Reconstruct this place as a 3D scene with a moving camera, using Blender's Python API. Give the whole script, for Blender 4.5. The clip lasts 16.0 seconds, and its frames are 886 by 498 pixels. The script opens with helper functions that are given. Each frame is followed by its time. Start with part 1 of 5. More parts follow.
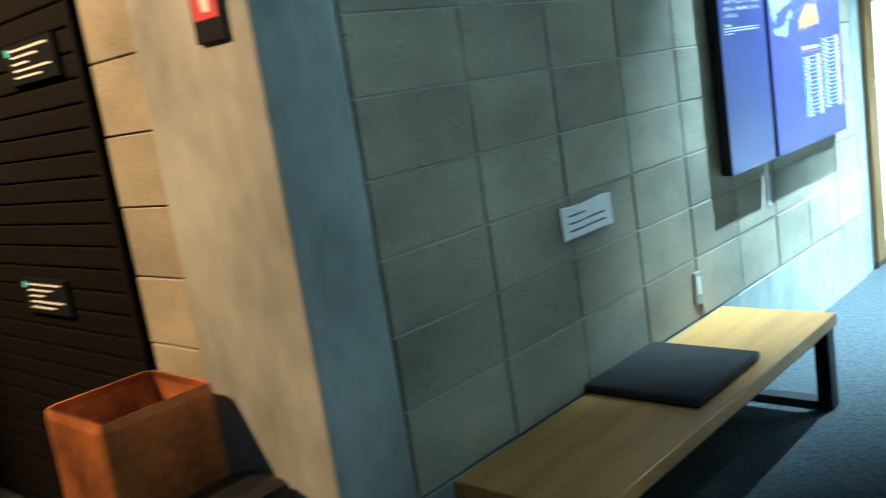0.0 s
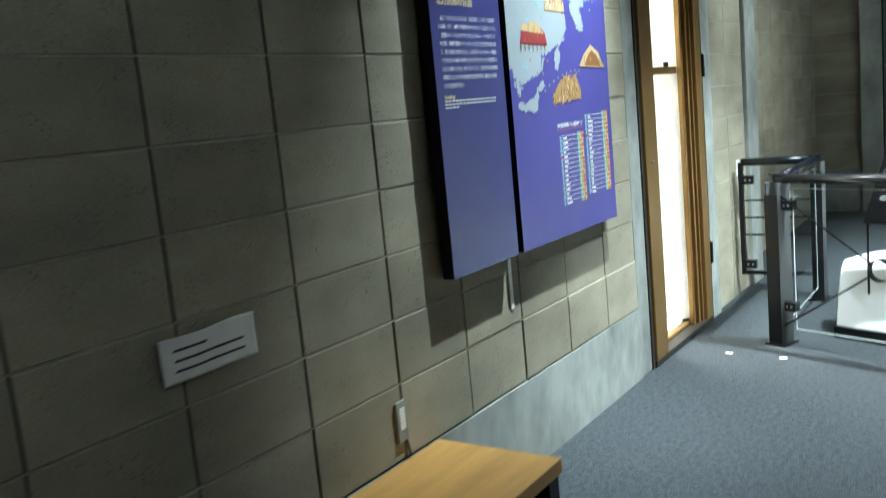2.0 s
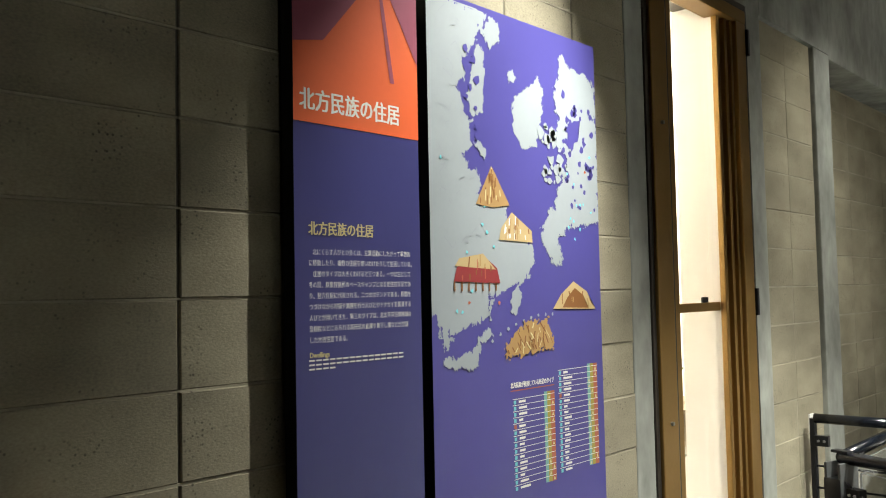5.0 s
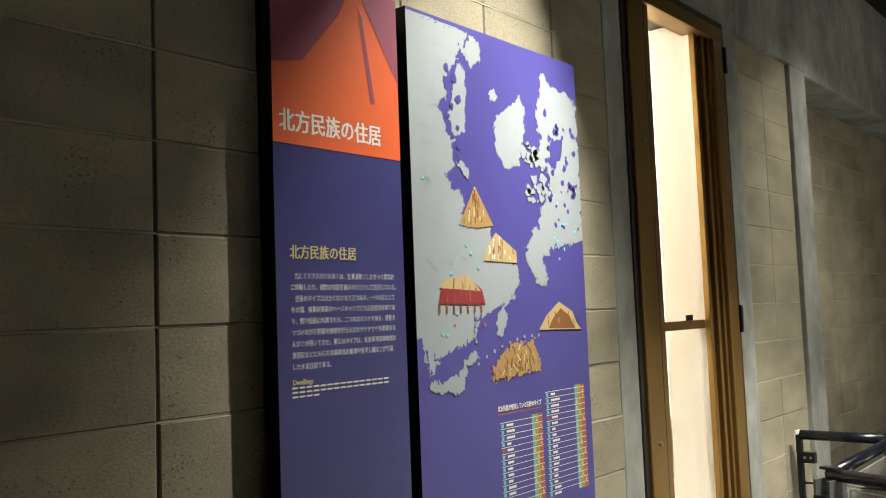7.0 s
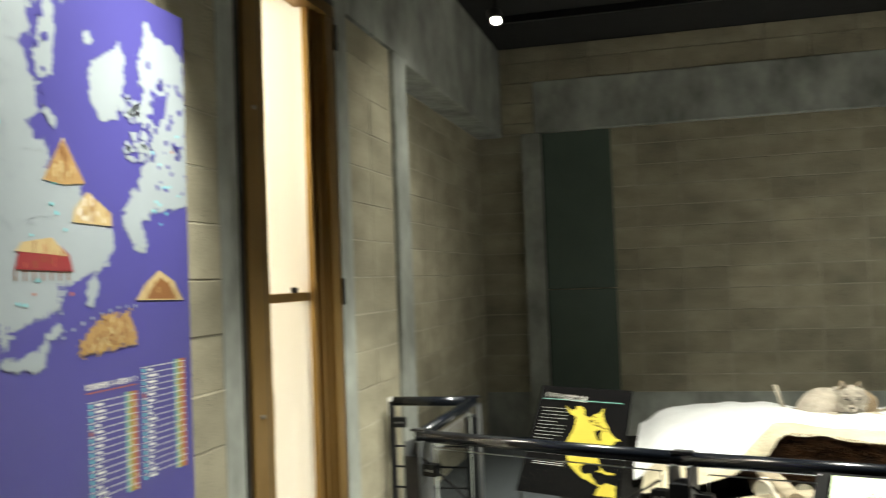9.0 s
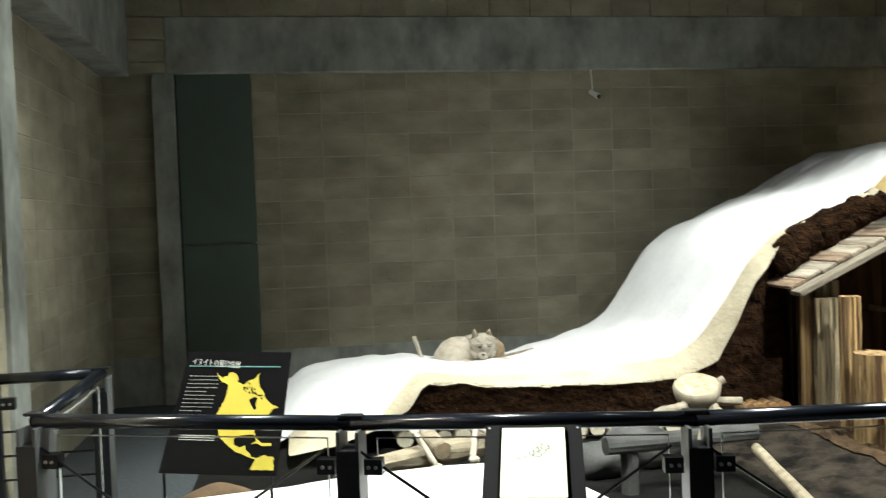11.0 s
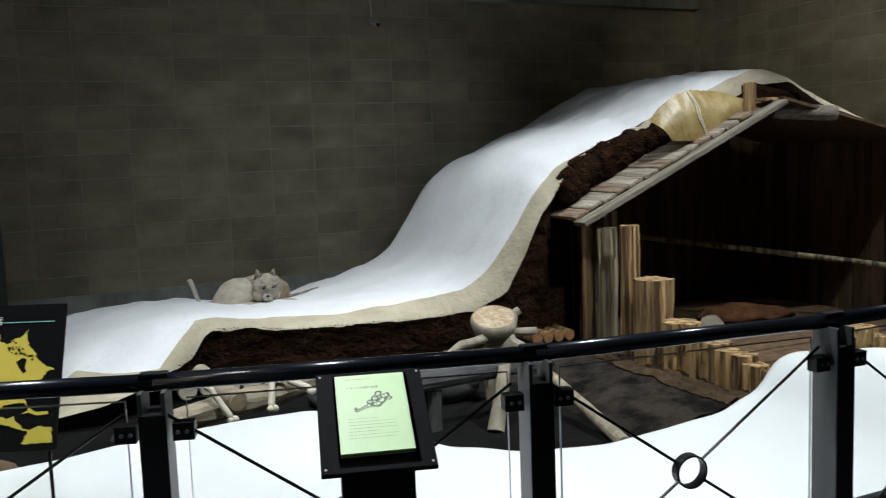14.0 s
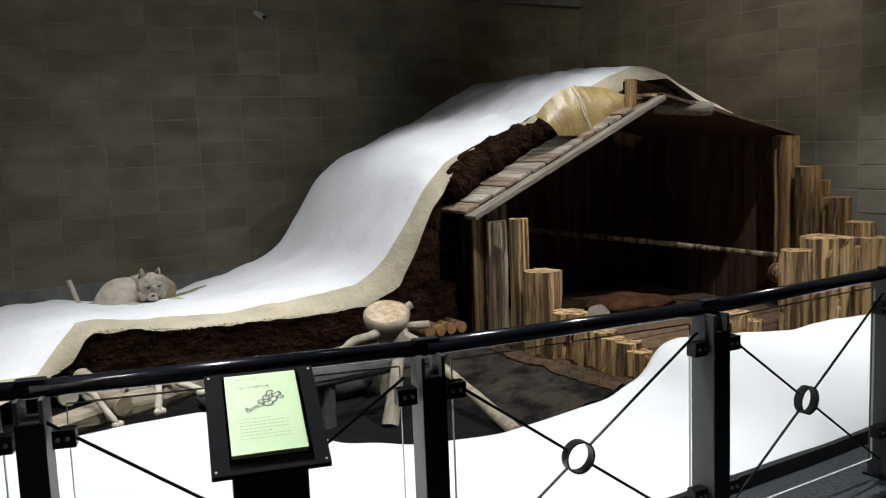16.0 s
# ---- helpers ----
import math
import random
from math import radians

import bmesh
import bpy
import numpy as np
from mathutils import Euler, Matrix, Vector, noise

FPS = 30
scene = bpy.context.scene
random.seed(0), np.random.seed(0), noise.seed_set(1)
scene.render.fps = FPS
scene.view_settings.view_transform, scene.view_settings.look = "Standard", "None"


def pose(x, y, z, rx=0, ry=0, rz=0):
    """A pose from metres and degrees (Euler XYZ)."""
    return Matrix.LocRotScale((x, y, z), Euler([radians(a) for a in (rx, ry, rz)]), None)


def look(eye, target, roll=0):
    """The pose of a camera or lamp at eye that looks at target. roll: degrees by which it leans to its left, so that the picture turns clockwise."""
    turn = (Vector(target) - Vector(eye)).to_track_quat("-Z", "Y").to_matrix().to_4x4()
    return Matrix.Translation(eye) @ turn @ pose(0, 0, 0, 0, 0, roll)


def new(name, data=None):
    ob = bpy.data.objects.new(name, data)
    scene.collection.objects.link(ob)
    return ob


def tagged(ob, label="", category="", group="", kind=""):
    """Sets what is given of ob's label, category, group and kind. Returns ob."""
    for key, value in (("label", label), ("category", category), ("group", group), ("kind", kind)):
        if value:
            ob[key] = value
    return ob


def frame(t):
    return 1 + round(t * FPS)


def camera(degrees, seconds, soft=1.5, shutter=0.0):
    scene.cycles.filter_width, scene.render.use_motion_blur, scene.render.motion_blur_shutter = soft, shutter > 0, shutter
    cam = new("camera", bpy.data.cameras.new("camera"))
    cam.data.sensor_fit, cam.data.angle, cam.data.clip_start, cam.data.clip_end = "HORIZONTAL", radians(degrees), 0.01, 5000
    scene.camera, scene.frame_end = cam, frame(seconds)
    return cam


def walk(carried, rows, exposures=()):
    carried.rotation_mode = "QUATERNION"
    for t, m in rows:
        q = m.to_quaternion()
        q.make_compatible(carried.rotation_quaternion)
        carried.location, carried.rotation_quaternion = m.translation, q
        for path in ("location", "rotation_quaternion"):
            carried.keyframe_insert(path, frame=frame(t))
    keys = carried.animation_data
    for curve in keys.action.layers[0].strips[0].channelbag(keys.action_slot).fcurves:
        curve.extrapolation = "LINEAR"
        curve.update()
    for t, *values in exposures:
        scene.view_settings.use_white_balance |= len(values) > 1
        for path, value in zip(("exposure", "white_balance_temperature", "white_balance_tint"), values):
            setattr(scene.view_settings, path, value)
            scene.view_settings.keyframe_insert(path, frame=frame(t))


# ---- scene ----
cam = camera(53.4, 16.0, soft=1.0, shutter=0.6)
PATH = [
    (0, (1.587, 0.056, 1.404), (0.234, 1.483, 1.040), -8.84),
    (0.5, (1.622, 0.318, 1.383), (0.373, 1.833, 1.004), -9.75),
    (1, (1.732, 0.586, 1.392), (0.561, 2.163, 1.015), -9.80),
    (1.5, (1.672, 0.813, 1.376), (0.554, 2.433, 1.023), -8.25),
    (2, (1.623, 1.055, 1.422), (0.510, 2.687, 1.110), -5.51),
    (2.5, (1.649, 1.312, 1.492), (0.507, 2.938, 1.267), -3.16),
    (3, (1.651, 1.579, 1.527), (0.481, 3.195, 1.392), -1.63),
    (3.5, (1.599, 1.831, 1.554), (0.376, 3.412, 1.503), -0.64),
    (4, (1.639, 1.994, 1.581), (0.365, 3.535, 1.603), -0.69),
    (4.5, (1.707, 2.048, 1.598), (0.385, 3.546, 1.683), -1.30),
    (7, (1.666, 2.092, 1.603), (0.383, 3.619, 1.752), -2.21),
    (7.5, (1.647, 2.098, 1.605), (0.465, 3.706, 1.739), -2.13),
    (8, (1.645, 2.107, 1.606), (0.632, 3.827, 1.719), -1.96),
    (8.5, (1.633, 2.130, 1.591), (0.853, 3.969, 1.686), -2.06),
    (9, (1.610, 2.176, 1.571), (1.101, 4.109, 1.640), -2.13),
    (9.5, (1.588, 2.235, 1.559), (1.335, 4.219, 1.599), -2.03),
    (10, (1.557, 2.359, 1.568), (1.540, 4.359, 1.584), -1.92),
    (12.5, (1.394, 2.751, 1.509), (1.972, 4.658, 1.335), -2.33),
    (13, (1.410, 2.841, 1.506), (2.066, 4.720, 1.315), -2.12),
    (13.5, (1.380, 2.874, 1.514), (2.123, 4.719, 1.310), -2.11),
    (14, (1.346, 2.887, 1.520), (2.171, 4.696, 1.300), -2.13),
    (14.5, (1.343, 2.897, 1.521), (2.240, 4.670, 1.292), -2.19),
    (15, (1.350, 2.899, 1.522), (2.306, 4.640, 1.290), -2.21),
    (15.5, (1.351, 2.890, 1.521), (2.354, 4.604, 1.287), -2.25),
    (16, (1.349, 2.882, 1.523), (2.387, 4.574, 1.281), -2.20),
]
EXPO = [
    (0.0, 2.25, 4650, -14), (0.5, 2.2, 5250, 2), (1.0, 1.45, 5200, -18), (1.5, 0.95, 6100, 5), (2.0, 0.8, 6100, 3), (3.0, 0.7, 6200, 4), (3.5, 0.5, 6200, 4),
    (4.5, 0.3, 7600, 12), (7.0, 0.15, 8400, 16),
    (8.5, 0.1, 8300, 11), (9.0, 0.25, 8100, 10), (9.5, 0.45, 8000, 9), (10.2, 0.7, 7900, 9), (12.4, -1.0, 6400, 10), (14.0, -1.0, 6600, 13), (16.0, -0.9, 6900, 18),
]
walk(cam, [(t, look(eye, target, roll)) for t, eye, target, roll in PATH], EXPO)

# ---------------------------------------------------------------- light
world = bpy.data.worlds.new("world")
scene.world = world
world.use_nodes = True
world.node_tree.nodes["Background"].inputs[0].default_value = (0.55, 0.62, 0.68, 1)
world.node_tree.nodes["Background"].inputs[1].default_value = 0.012


def lamp(name, kind, eye, target, power, colour, size=0.1, cone=60, blend=0.6):
    data = bpy.data.lights.new(name, kind)
    data.energy, data.color = power, colour
    if kind == "SPOT":
        data.shadow_soft_size, data.spot_size, data.spot_blend = size, radians(cone), blend
    elif kind == "AREA":
        data.shape, data.size = "SQUARE", size
    else:
        data.shadow_soft_size = size
    ob = new(name, data)
    ob.matrix_world = look(eye, target)
    return ob


COOL = (0.86, 0.96, 1.0)
WARM = (1.0, 0.48, 0.20)
lamp("panel_spot", "SPOT", (0.78, 4.62, 3.60), (0.0, 4.12, 1.62), 430, COOL, 0.02, 52, 0.9)
# added fills without a known fixture: panel foot here, then the aisle wall
lamp("panel_fill_low", "SPOT", (0.80, 4.66, 3.60), (0.0, 4.50, 0.65), 300, COOL, 0.02, 44, 1.0)
lamp("aisle_fill", "SPOT", (0.9, 3.3, 3.60), (0.0, 2.85, 2.5), 5.5, COOL, 0.04, 80, 1.0)
lamp("wall_spot", "SPOT", (1.7, 7.2, 3.60), (0.0, 7.6, 1.2), 150, COOL, 0.03, 80, 0.9)
# another added fill, to brighten the carpet
lamp("floor_fill", "SPOT", (1.6, 5.3, 3.60), (1.1, 5.6, 0.0), 140, COOL, 0.04, 66, 1.0)
lamp("mound_spot_a", "SPOT", (2.0, 7.8, 3.65), (2.1, 8.5, 0.4), 600, COOL, 0.03, 72, 0.7)
lamp("mound_spot_b", "SPOT", (3.3, 8.1, 3.65), (4.2, 8.7, 0.6), 320, COOL, 0.03, 72, 0.7)
lamp("mound_spot_c", "SPOT", (5.3, 6.9, 3.65), (5.1, 8.0, 0.9), 430, COOL, 0.03, 72, 0.7)
lamp("house_spot", "SPOT", (7.0, 6.3, 3.65), (6.8, 7.0, 0.4), 540, COOL, 0.03, 72, 0.7)
lamp("bank_spot", "SPOT", (1.9, 5.9, 3.65), (1.9, 6.1, 0.2), 950, COOL, 0.03, 92, 0.6)
lamp("bank_spot_far", "SPOT", (5.0, 5.5, 3.65), (5.0, 5.9, 0.2), 850, COOL, 0.03, 92, 0.6)
lamp("far_wall_wash", "SPOT", (6.4, 6.4, 3.65), (4.0, 10.7, 0.3), 150, COOL, 0.03, 52, 1.0)
lamp("side_wall_wash", "SPOT", (5.6, 7.4, 3.65), (8.1, 8.8, 2.5), 125, (1.0, 0.97, 0.85), 0.03, 80, 0.9)
lamp("left_wall_wash", "SPOT", (2.2, 8.0, 3.65), (-0.1, 8.6, 0.7), 40, COOL, 0.05, 80, 1.0)
lamp("entry_spot", "SPOT", (-2.0, -0.5, 3.3), (-0.62, 1.2, 0.45), 240, WARM, 0.05, 60)
lamp("bench_spot", "SPOT", (2.3, 0.6, 3.65), (0.0, 1.6, 1.2), 18, COOL, 0.05, 50, 1.0)
lamp("niche_light", "AREA", (-1.05, 6.1, 3.2), (-1.05, 6.1, 0), 100, (1.0, 0.98, 0.92), 0.8)


# ---------------------------------------------------------------- materials
def material(name, base, rough=0.7, vary=0.15, scale=6.0, fine=60.0, bump=0.2, metal=0.0, second=None, emit=0.0,
             piece=0.0, stretch=(1, 1, 1), depth=0.01, grain=0.35, sharp=1.0, turn=(0, 0, 0), pores=0.0):
    """Two scales of noise in world metres vary the colour and the relief; piece varies each object."""
    m = bpy.data.materials.new(name)
    m.use_nodes = True
    nt = m.node_tree
    bs = nt.nodes["Principled BSDF"]
    bs.inputs["Roughness"].default_value, bs.inputs["Metallic"].default_value = rough, metal
    geo = nt.nodes.new("ShaderNodeNewGeometry")
    mp = nt.nodes.new("ShaderNodeMapping")
    mp.vector_type = "TEXTURE"
    mp.inputs["Rotation"].default_value = turn
    mp.inputs["Scale"].default_value = tuple(1 / k for k in stretch)
    nt.links.new(geo.outputs["Position"], mp.inputs[0])
    big, small = nt.nodes.new("ShaderNodeTexNoise"), nt.nodes.new("ShaderNodeTexNoise")
    for n, s in ((big, scale), (small, fine)):
        n.inputs["Scale"].default_value, n.inputs["Detail"].default_value = s, 5
        nt.links.new(mp.outputs[0], n.inputs["Vector"])
    add = nt.nodes.new("ShaderNodeMath")
    add.operation = "MULTIPLY_ADD"
    add.inputs[1].default_value = grain
    nt.links.new(small.outputs["Fac"], add.inputs[0])
    nt.links.new(big.outputs["Fac"], add.inputs[2])
    ramp = nt.nodes.new("ShaderNodeMapRange")
    ramp.inputs["From Min"].default_value, ramp.inputs["From Max"].default_value = 0.5 * (1 + grain) - (0.15 + 0.2 * grain) / sharp, 0.5 * (1 + grain) + (0.15 + 0.2 * grain) / sharp
    nt.links.new(add.outputs[0], ramp.inputs["Value"])
    mix = nt.nodes.new("ShaderNodeMix")
    mix.data_type = "RGBA"
    lo = second or tuple(c * (1 - vary) for c in base)
    hi = base if second else tuple(min(1, c * (1 + vary)) for c in base)
    mix.inputs["A"].default_value, mix.inputs["B"].default_value = (*lo, 1), (*hi, 1)
    nt.links.new(ramp.outputs[0], mix.inputs["Factor"])
    out = mix.outputs["Result"]
    if pores:
        pit = nt.nodes.new("ShaderNodeTexVoronoi")
        pit.inputs["Scale"].default_value = 75
        nt.links.new(geo.outputs["Position"], pit.inputs["Vector"])
        hole = nt.nodes.new("ShaderNodeMapRange")
        hole.inputs["From Min"].default_value, hole.inputs["From Max"].default_value = 0.12, 0.30
        hole.inputs["To Min"].default_value = 1 - pores
        nt.links.new(pit.outputs["Distance"], hole.inputs["Value"])
        patch = nt.nodes.new("ShaderNodeTexNoise")
        patch.inputs["Scale"].default_value = 9
        nt.links.new(geo.outputs["Position"], patch.inputs["Vector"])
        where = nt.nodes.new("ShaderNodeMapRange")
        where.inputs["From Min"].default_value, where.inputs["From Max"].default_value = 0.48, 0.66
        nt.links.new(patch.outputs["Fac"], where.inputs["Value"])
        dots = nt.nodes.new("ShaderNodeMix")
        dots.data_type, dots.blend_type = "RGBA", "MULTIPLY"
        nt.links.new(where.outputs[0], dots.inputs["Factor"])
        nt.links.new(out, dots.inputs["A"])
        nt.links.new(hole.outputs[0], dots.inputs["B"])
        out = dots.outputs["Result"]
    if piece:
        info = nt.nodes.new("ShaderNodeObjectInfo")
        rng = nt.nodes.new("ShaderNodeMapRange")
        rng.inputs["To Min"].default_value, rng.inputs["To Max"].default_value = 1 - piece, 1 + piece
        nt.links.new(info.outputs["Random"], rng.inputs["Value"])
        mul = nt.nodes.new("ShaderNodeMix")
        mul.data_type, mul.blend_type = "RGBA", "MULTIPLY"
        mul.inputs["Factor"].default_value = 1
        nt.links.new(out, mul.inputs["A"])
        nt.links.new(rng.outputs[0], mul.inputs["B"])
        out = mul.outputs["Result"]
    nt.links.new(out, bs.inputs["Base Color"])
    if bump:
        bm_ = nt.nodes.new("ShaderNodeBump")
        bm_.inputs["Strength"].default_value, bm_.inputs["Distance"].default_value = bump, depth
        nt.links.new(add.outputs[0], bm_.inputs["Height"])
        nt.links.new(bm_.outputs[0], bs.inputs["Normal"])
    if emit:
        bs.inputs["Emission Color"].default_value = (*base, 1)
        bs.inputs["Emission Strength"].default_value = emit
    return m


BLOCK = material("block", (0.295, 0.268, 0.195), 0.92, 0.32, 3.0, 150, 0.5, piece=0.13, depth=0.003, grain=0.55, pores=0.65, stretch=(0.8, 0.8, 1.5))
MORTAR = material("mortar", (0.13, 0.122, 0.10), 0.95, 0.2, 9, 90, 0.4)
MORTAR2 = material("pale_mortar", (0.35, 0.322, 0.248), 0.95, 0.2, 9, 90, 0.4)
CONCRETE = material("concrete", (0.28, 0.297, 0.272), 0.72, 0.42, 2.8, 15, 0.4, depth=0.005, stretch=(1, 1, 0.65), grain=0.35)
CARPET = material("carpet", (0.042, 0.050, 0.056), 0.97, 0.55, 45, 190, 1.0, depth=0.008, grain=1.2, sharp=1.5)
CEILING = material("ceiling_paint", (0.006, 0.006, 0.007), 0.9, 0.2)
GREEN = material("green_paint", (0.070, 0.104, 0.086), 0.6, 0.1, 2, 60, 0.1)
RAILM = material("rail_enamel", (0.006, 0.008, 0.012), 0.2, 0.2, 4, 80, 0.03)
BLACK = material("black_metal", (0.009, 0.010, 0.012), 0.36, 0.2, 4, 80, 0.05)
BLACK.node_tree.nodes["Principled BSDF"].inputs["Specular IOR Level"].default_value = 0.25
STEEL = material("grey_steel", (0.32, 0.33, 0.34), 0.35, 0.1, 4, 80, 0.05, metal=0.8)
BRONZE = material("bronze_frame", (0.29, 0.17, 0.055), 0.36, 0.12, 2, 50, 0.05, metal=0.65)
DARKB = material("dark_bronze", (0.025, 0.02, 0.015), 0.5, 0.2, 4, 60, 0.05)
OAK = material("oak", (0.46, 0.25, 0.065), 0.45, 0.2, 2.0, 30, 0.15, stretch=(9, 1, 9))
SNOW = material("snow", (0.79, 0.80, 0.81), 0.8, 0.07, 3.0, 26, 0.5, depth=0.02, grain=0.4)
SNOWB = material("bank_snow", (0.82, 0.825, 0.83), 0.8, 0.04, 2.5, 30, 0.25, depth=0.01, grain=0.4)
CREAM = material("cream_edge", (0.54, 0.475, 0.35), 0.85, 0.14, 6, 34, 0.9, second=(0.39, 0.335, 0.235), depth=0.02)
PEAT = material("peat", (0.050, 0.022, 0.009), 1.0, 0.5, 16, 90, 1.0, second=(0.004, 0.0025, 0.002), grain=0.6, depth=0.05, stretch=(0.6, 0.6, 1.6))
WOOD = material("weathered_wood", (0.60, 0.39, 0.175), 0.75, 0.3, 2.6, 15, 1.0, second=(0.10, 0.05, 0.019), piece=0.14,
                stretch=(9, 9, 0.22), depth=0.025, grain=0.5, sharp=2.0)
WHITE = material("white_paint", (0.8, 0.79, 0.76), 0.6, 0.03, 3, 60, 0.05)
NAVY = material("navy_print", (0.042, 0.045, 0.175), 0.36, 0.04, 2, 60, 0.02)
ORANGE = material("orange_print", (0.75, 0.115, 0.03), 0.5, 0.04, 2, 60, 0.02)
PAPER = material("white_paper", (0.84, 0.84, 0.82), 0.7, 0.05, 8, 60, 0.05)
BONE = material("bone", (0.33, 0.285, 0.215), 0.75, 0.25, 9, 60, 0.6, second=(0.17, 0.14, 0.10), stretch=(1, 1, 1))


# ---------------------------------------------------------------- mesh helpers
def box(bm, x0, x1, y0, y1, z0, z1, bevel=0.0):
    r = bmesh.ops.create_cube(bm, size=1)
    vs = r["verts"]
    bmesh.ops.scale(bm, vec=(x1 - x0, y1 - y0, z1 - z0), verts=vs)
    bmesh.ops.translate(bm, vec=((x0 + x1) / 2, (y0 + y1) / 2, (z0 + z1) / 2), verts=vs)
    if bevel:
        es = list({e for v in vs for e in v.link_edges})
        bmesh.ops.bevel(bm, geom=es, offset=bevel, segments=2, affect="EDGES", profile=0.6)
    return bm


def tube(bm, a, b, r0, r1=None, n=14, wobble=0.0, rings=1, seed=0):
    """A closed rod from a to b, tapered, its rings pushed about by wobble."""
    a, b = Vector(a), Vector(b)
    r1 = r0 if r1 is None else r1
    q = (b - a).to_track_quat("Z", "Y")
    rows = []
    for i in range(rings + 1):
        f = i / rings
        c = a.lerp(b, f)
        if wobble and 0 < i < rings:
            c = c + Vector((noise.noise((seed, f * 3, 1)), noise.noise((seed, f * 3, 5)), 0)) * wobble
        row = []
        for k in range(n):
            t = 2 * math.pi * k / n
            r = (r0 + (r1 - r0) * f) * (1 + (min(0.4, wobble * 7) * noise.noise((math.cos(t) * 1.3 + seed, math.sin(t) * 1.3, f * 4))))
            row.append(bm.verts.new(c + q @ Vector((math.cos(t) * r, math.sin(t) * r, 0))))
        rows.append(row)
    for i in range(rings):
        for k in range(n):
            bm.faces.new((rows[i][k], rows[i][(k + 1) % n], rows[i + 1][(k + 1) % n], rows[i + 1][k]))
    bm.faces.new(rows[0][::-1])
    bm.faces.new(rows[-1])
    return bm


def mesh_of(name, bm, mat, smooth=False):
    bmesh.ops.recalc_face_normals(bm, faces=bm.faces)
    me = bpy.data.meshes.new(name)
    bm.to_mesh(me)
    bm.free()
    me.materials.append(mat)
    if smooth:
        for p in me.polygons:
            p.use_smooth = True
    return me


def part(name, bm, mat, parent=None, label="", smooth=False):
    ob = new(name, mesh_of(name, bm, mat, smooth))
    if parent:
        ob.parent = parent
    if label:
        ob["label"] = label
    return ob


def thing(name, label, category, group="", at=(0, 0, 0)):
    ob = new(name)
    ob.empty_display_size = 0.1
    ob.location = at
    return tagged(ob, label, category, group)


def B(*a, bevel=0.0):
    return box(bmesh.new(), *a, bevel=bevel)


def T(*a, **k):
    return tube(bmesh.new(), *a, **k)


def grid(name, f, nu, nv, mat, parent, label="", smooth=True):
    b = bmesh.new()
    rows = [[b.verts.new(f(i / nu, j / nv)) for j in range(nv + 1)] for i in range(nu + 1)]
    for i in range(nu):
        for j in range(nv):
            b.faces.new((rows[i][j], rows[i + 1][j], rows[i + 1][j + 1], rows[i][j + 1]))
    return part(name, b, mat, parent, label, smooth)


def structure(name, bm, mat, label, category):
    return tagged(part(name, bm, mat), label, category, kind="structure")


# ---------------------------------------------------------------- setting
YB = 10.70     # front of the beam on the far wall
XR = 8.12      # the side wall behind the house
ZC = 3.82      # ceiling
floor = structure("floor", B(-3, XR + 0.3, -3.5, YB + 0.4, -0.2, 0.0), CARPET, "dark blue-grey carpet on the gallery floor", "floor")
ceiling = structure("ceiling", B(-3, XR + 0.3, -3.5, YB + 0.4, ZC, ZC + 0.2), CEILING, "black painted gallery ceiling", "ceiling")

wall_left = structure("wall_left", B(-0.25, -0.006, 1.50, 5.095, 0, ZC), MORTAR, "grey concrete block wall with raked joints", "wall")
wall_back = structure("wall_back", B(-0.6, XR + 0.3, YB + 0.085, YB + 0.4, 0, ZC), MORTAR2, "far wall of grey concrete blocks", "wall")
wall_side = structure("wall_side", B(XR + 0.004, XR + 0.3, -3.5, YB + 0.085, 0, ZC), MORTAR2, "side wall of grey concrete blocks", "wall")
structure("wall_behind", B(-3, XR + 0.3, -3.5, -3.3, 0, ZC), CONCRETE, "plain concrete wall", "wall")
structure("wall_entry", B(-3, -2.8, -3.3, 1.25, 0, ZC), CONCRETE, "plain concrete wall", "wall")

bm = B(-0.5, 0.0, 1.247, 1.497, 0, ZC, bevel=0.012)
structure("column_entry", bm, CONCRETE, "cast concrete column with rounded arrises", "column")
bm = B(-0.25, 0.0, 5.095, 5.24, 0, ZC, bevel=0.008)
structure("column_window", bm, CONCRETE, "slim cast concrete column beside the window", "column")
bm = B(-0.3, 0.0, 6.285, 6.47, 0, ZC, bevel=0.008)
structure("pier_a", bm, CONCRETE, "cast concrete pier", "pier")
bm = B(-0.3, 0.0, 7.265, 7.53, 0, 2.98, bevel=0.008)
structure("pier_b", bm, CONCRETE, "cast concrete pier", "pier")
structure("infill_back", B(-0.3, -0.03, 6.47, 7.265, 0, ZC), MORTAR2, "block infill between two piers", "wall")
structure("bay_back", B(-0.5, -0.25, 7.53, YB + 0.085, 0, ZC), MORTAR2, "recessed bay of concrete blocks", "wall")
structure("beam_left", B(-0.25, 0.0, 7.53, YB + 0.085, 2.955, ZC, bevel=0.01), CONCRETE, "cast concrete beam", "beam")
structure("lintel_left", B(-0.03, 0.0, 6.47, 7.53, 2.983, ZC), CONCRETE, "cast concrete lintel", "beam")
structure("lintel_window", B(-0.25, 0.0, 5.24, 6.285, 2.988, ZC), CONCRETE, "cast concrete lintel over the window", "beam")
structure("beam_back", B(0.33, XR, YB, YB + 0.085, 2.97, 3.47, bevel=0.01), CONCRETE, "long cast concrete beam with board marks", "beam")
structure("plinth_left", B(-0.02, 0.003, 1.5, 5.095, 0, 0.355), CONCRETE, "concrete plinth under the blocks", "plinth")
structure("plinth_back", B(-0.25, XR, YB + 0.07, YB + 0.085, 0, 0.435), CONCRETE, "concrete plinth under the blocks", "plinth")
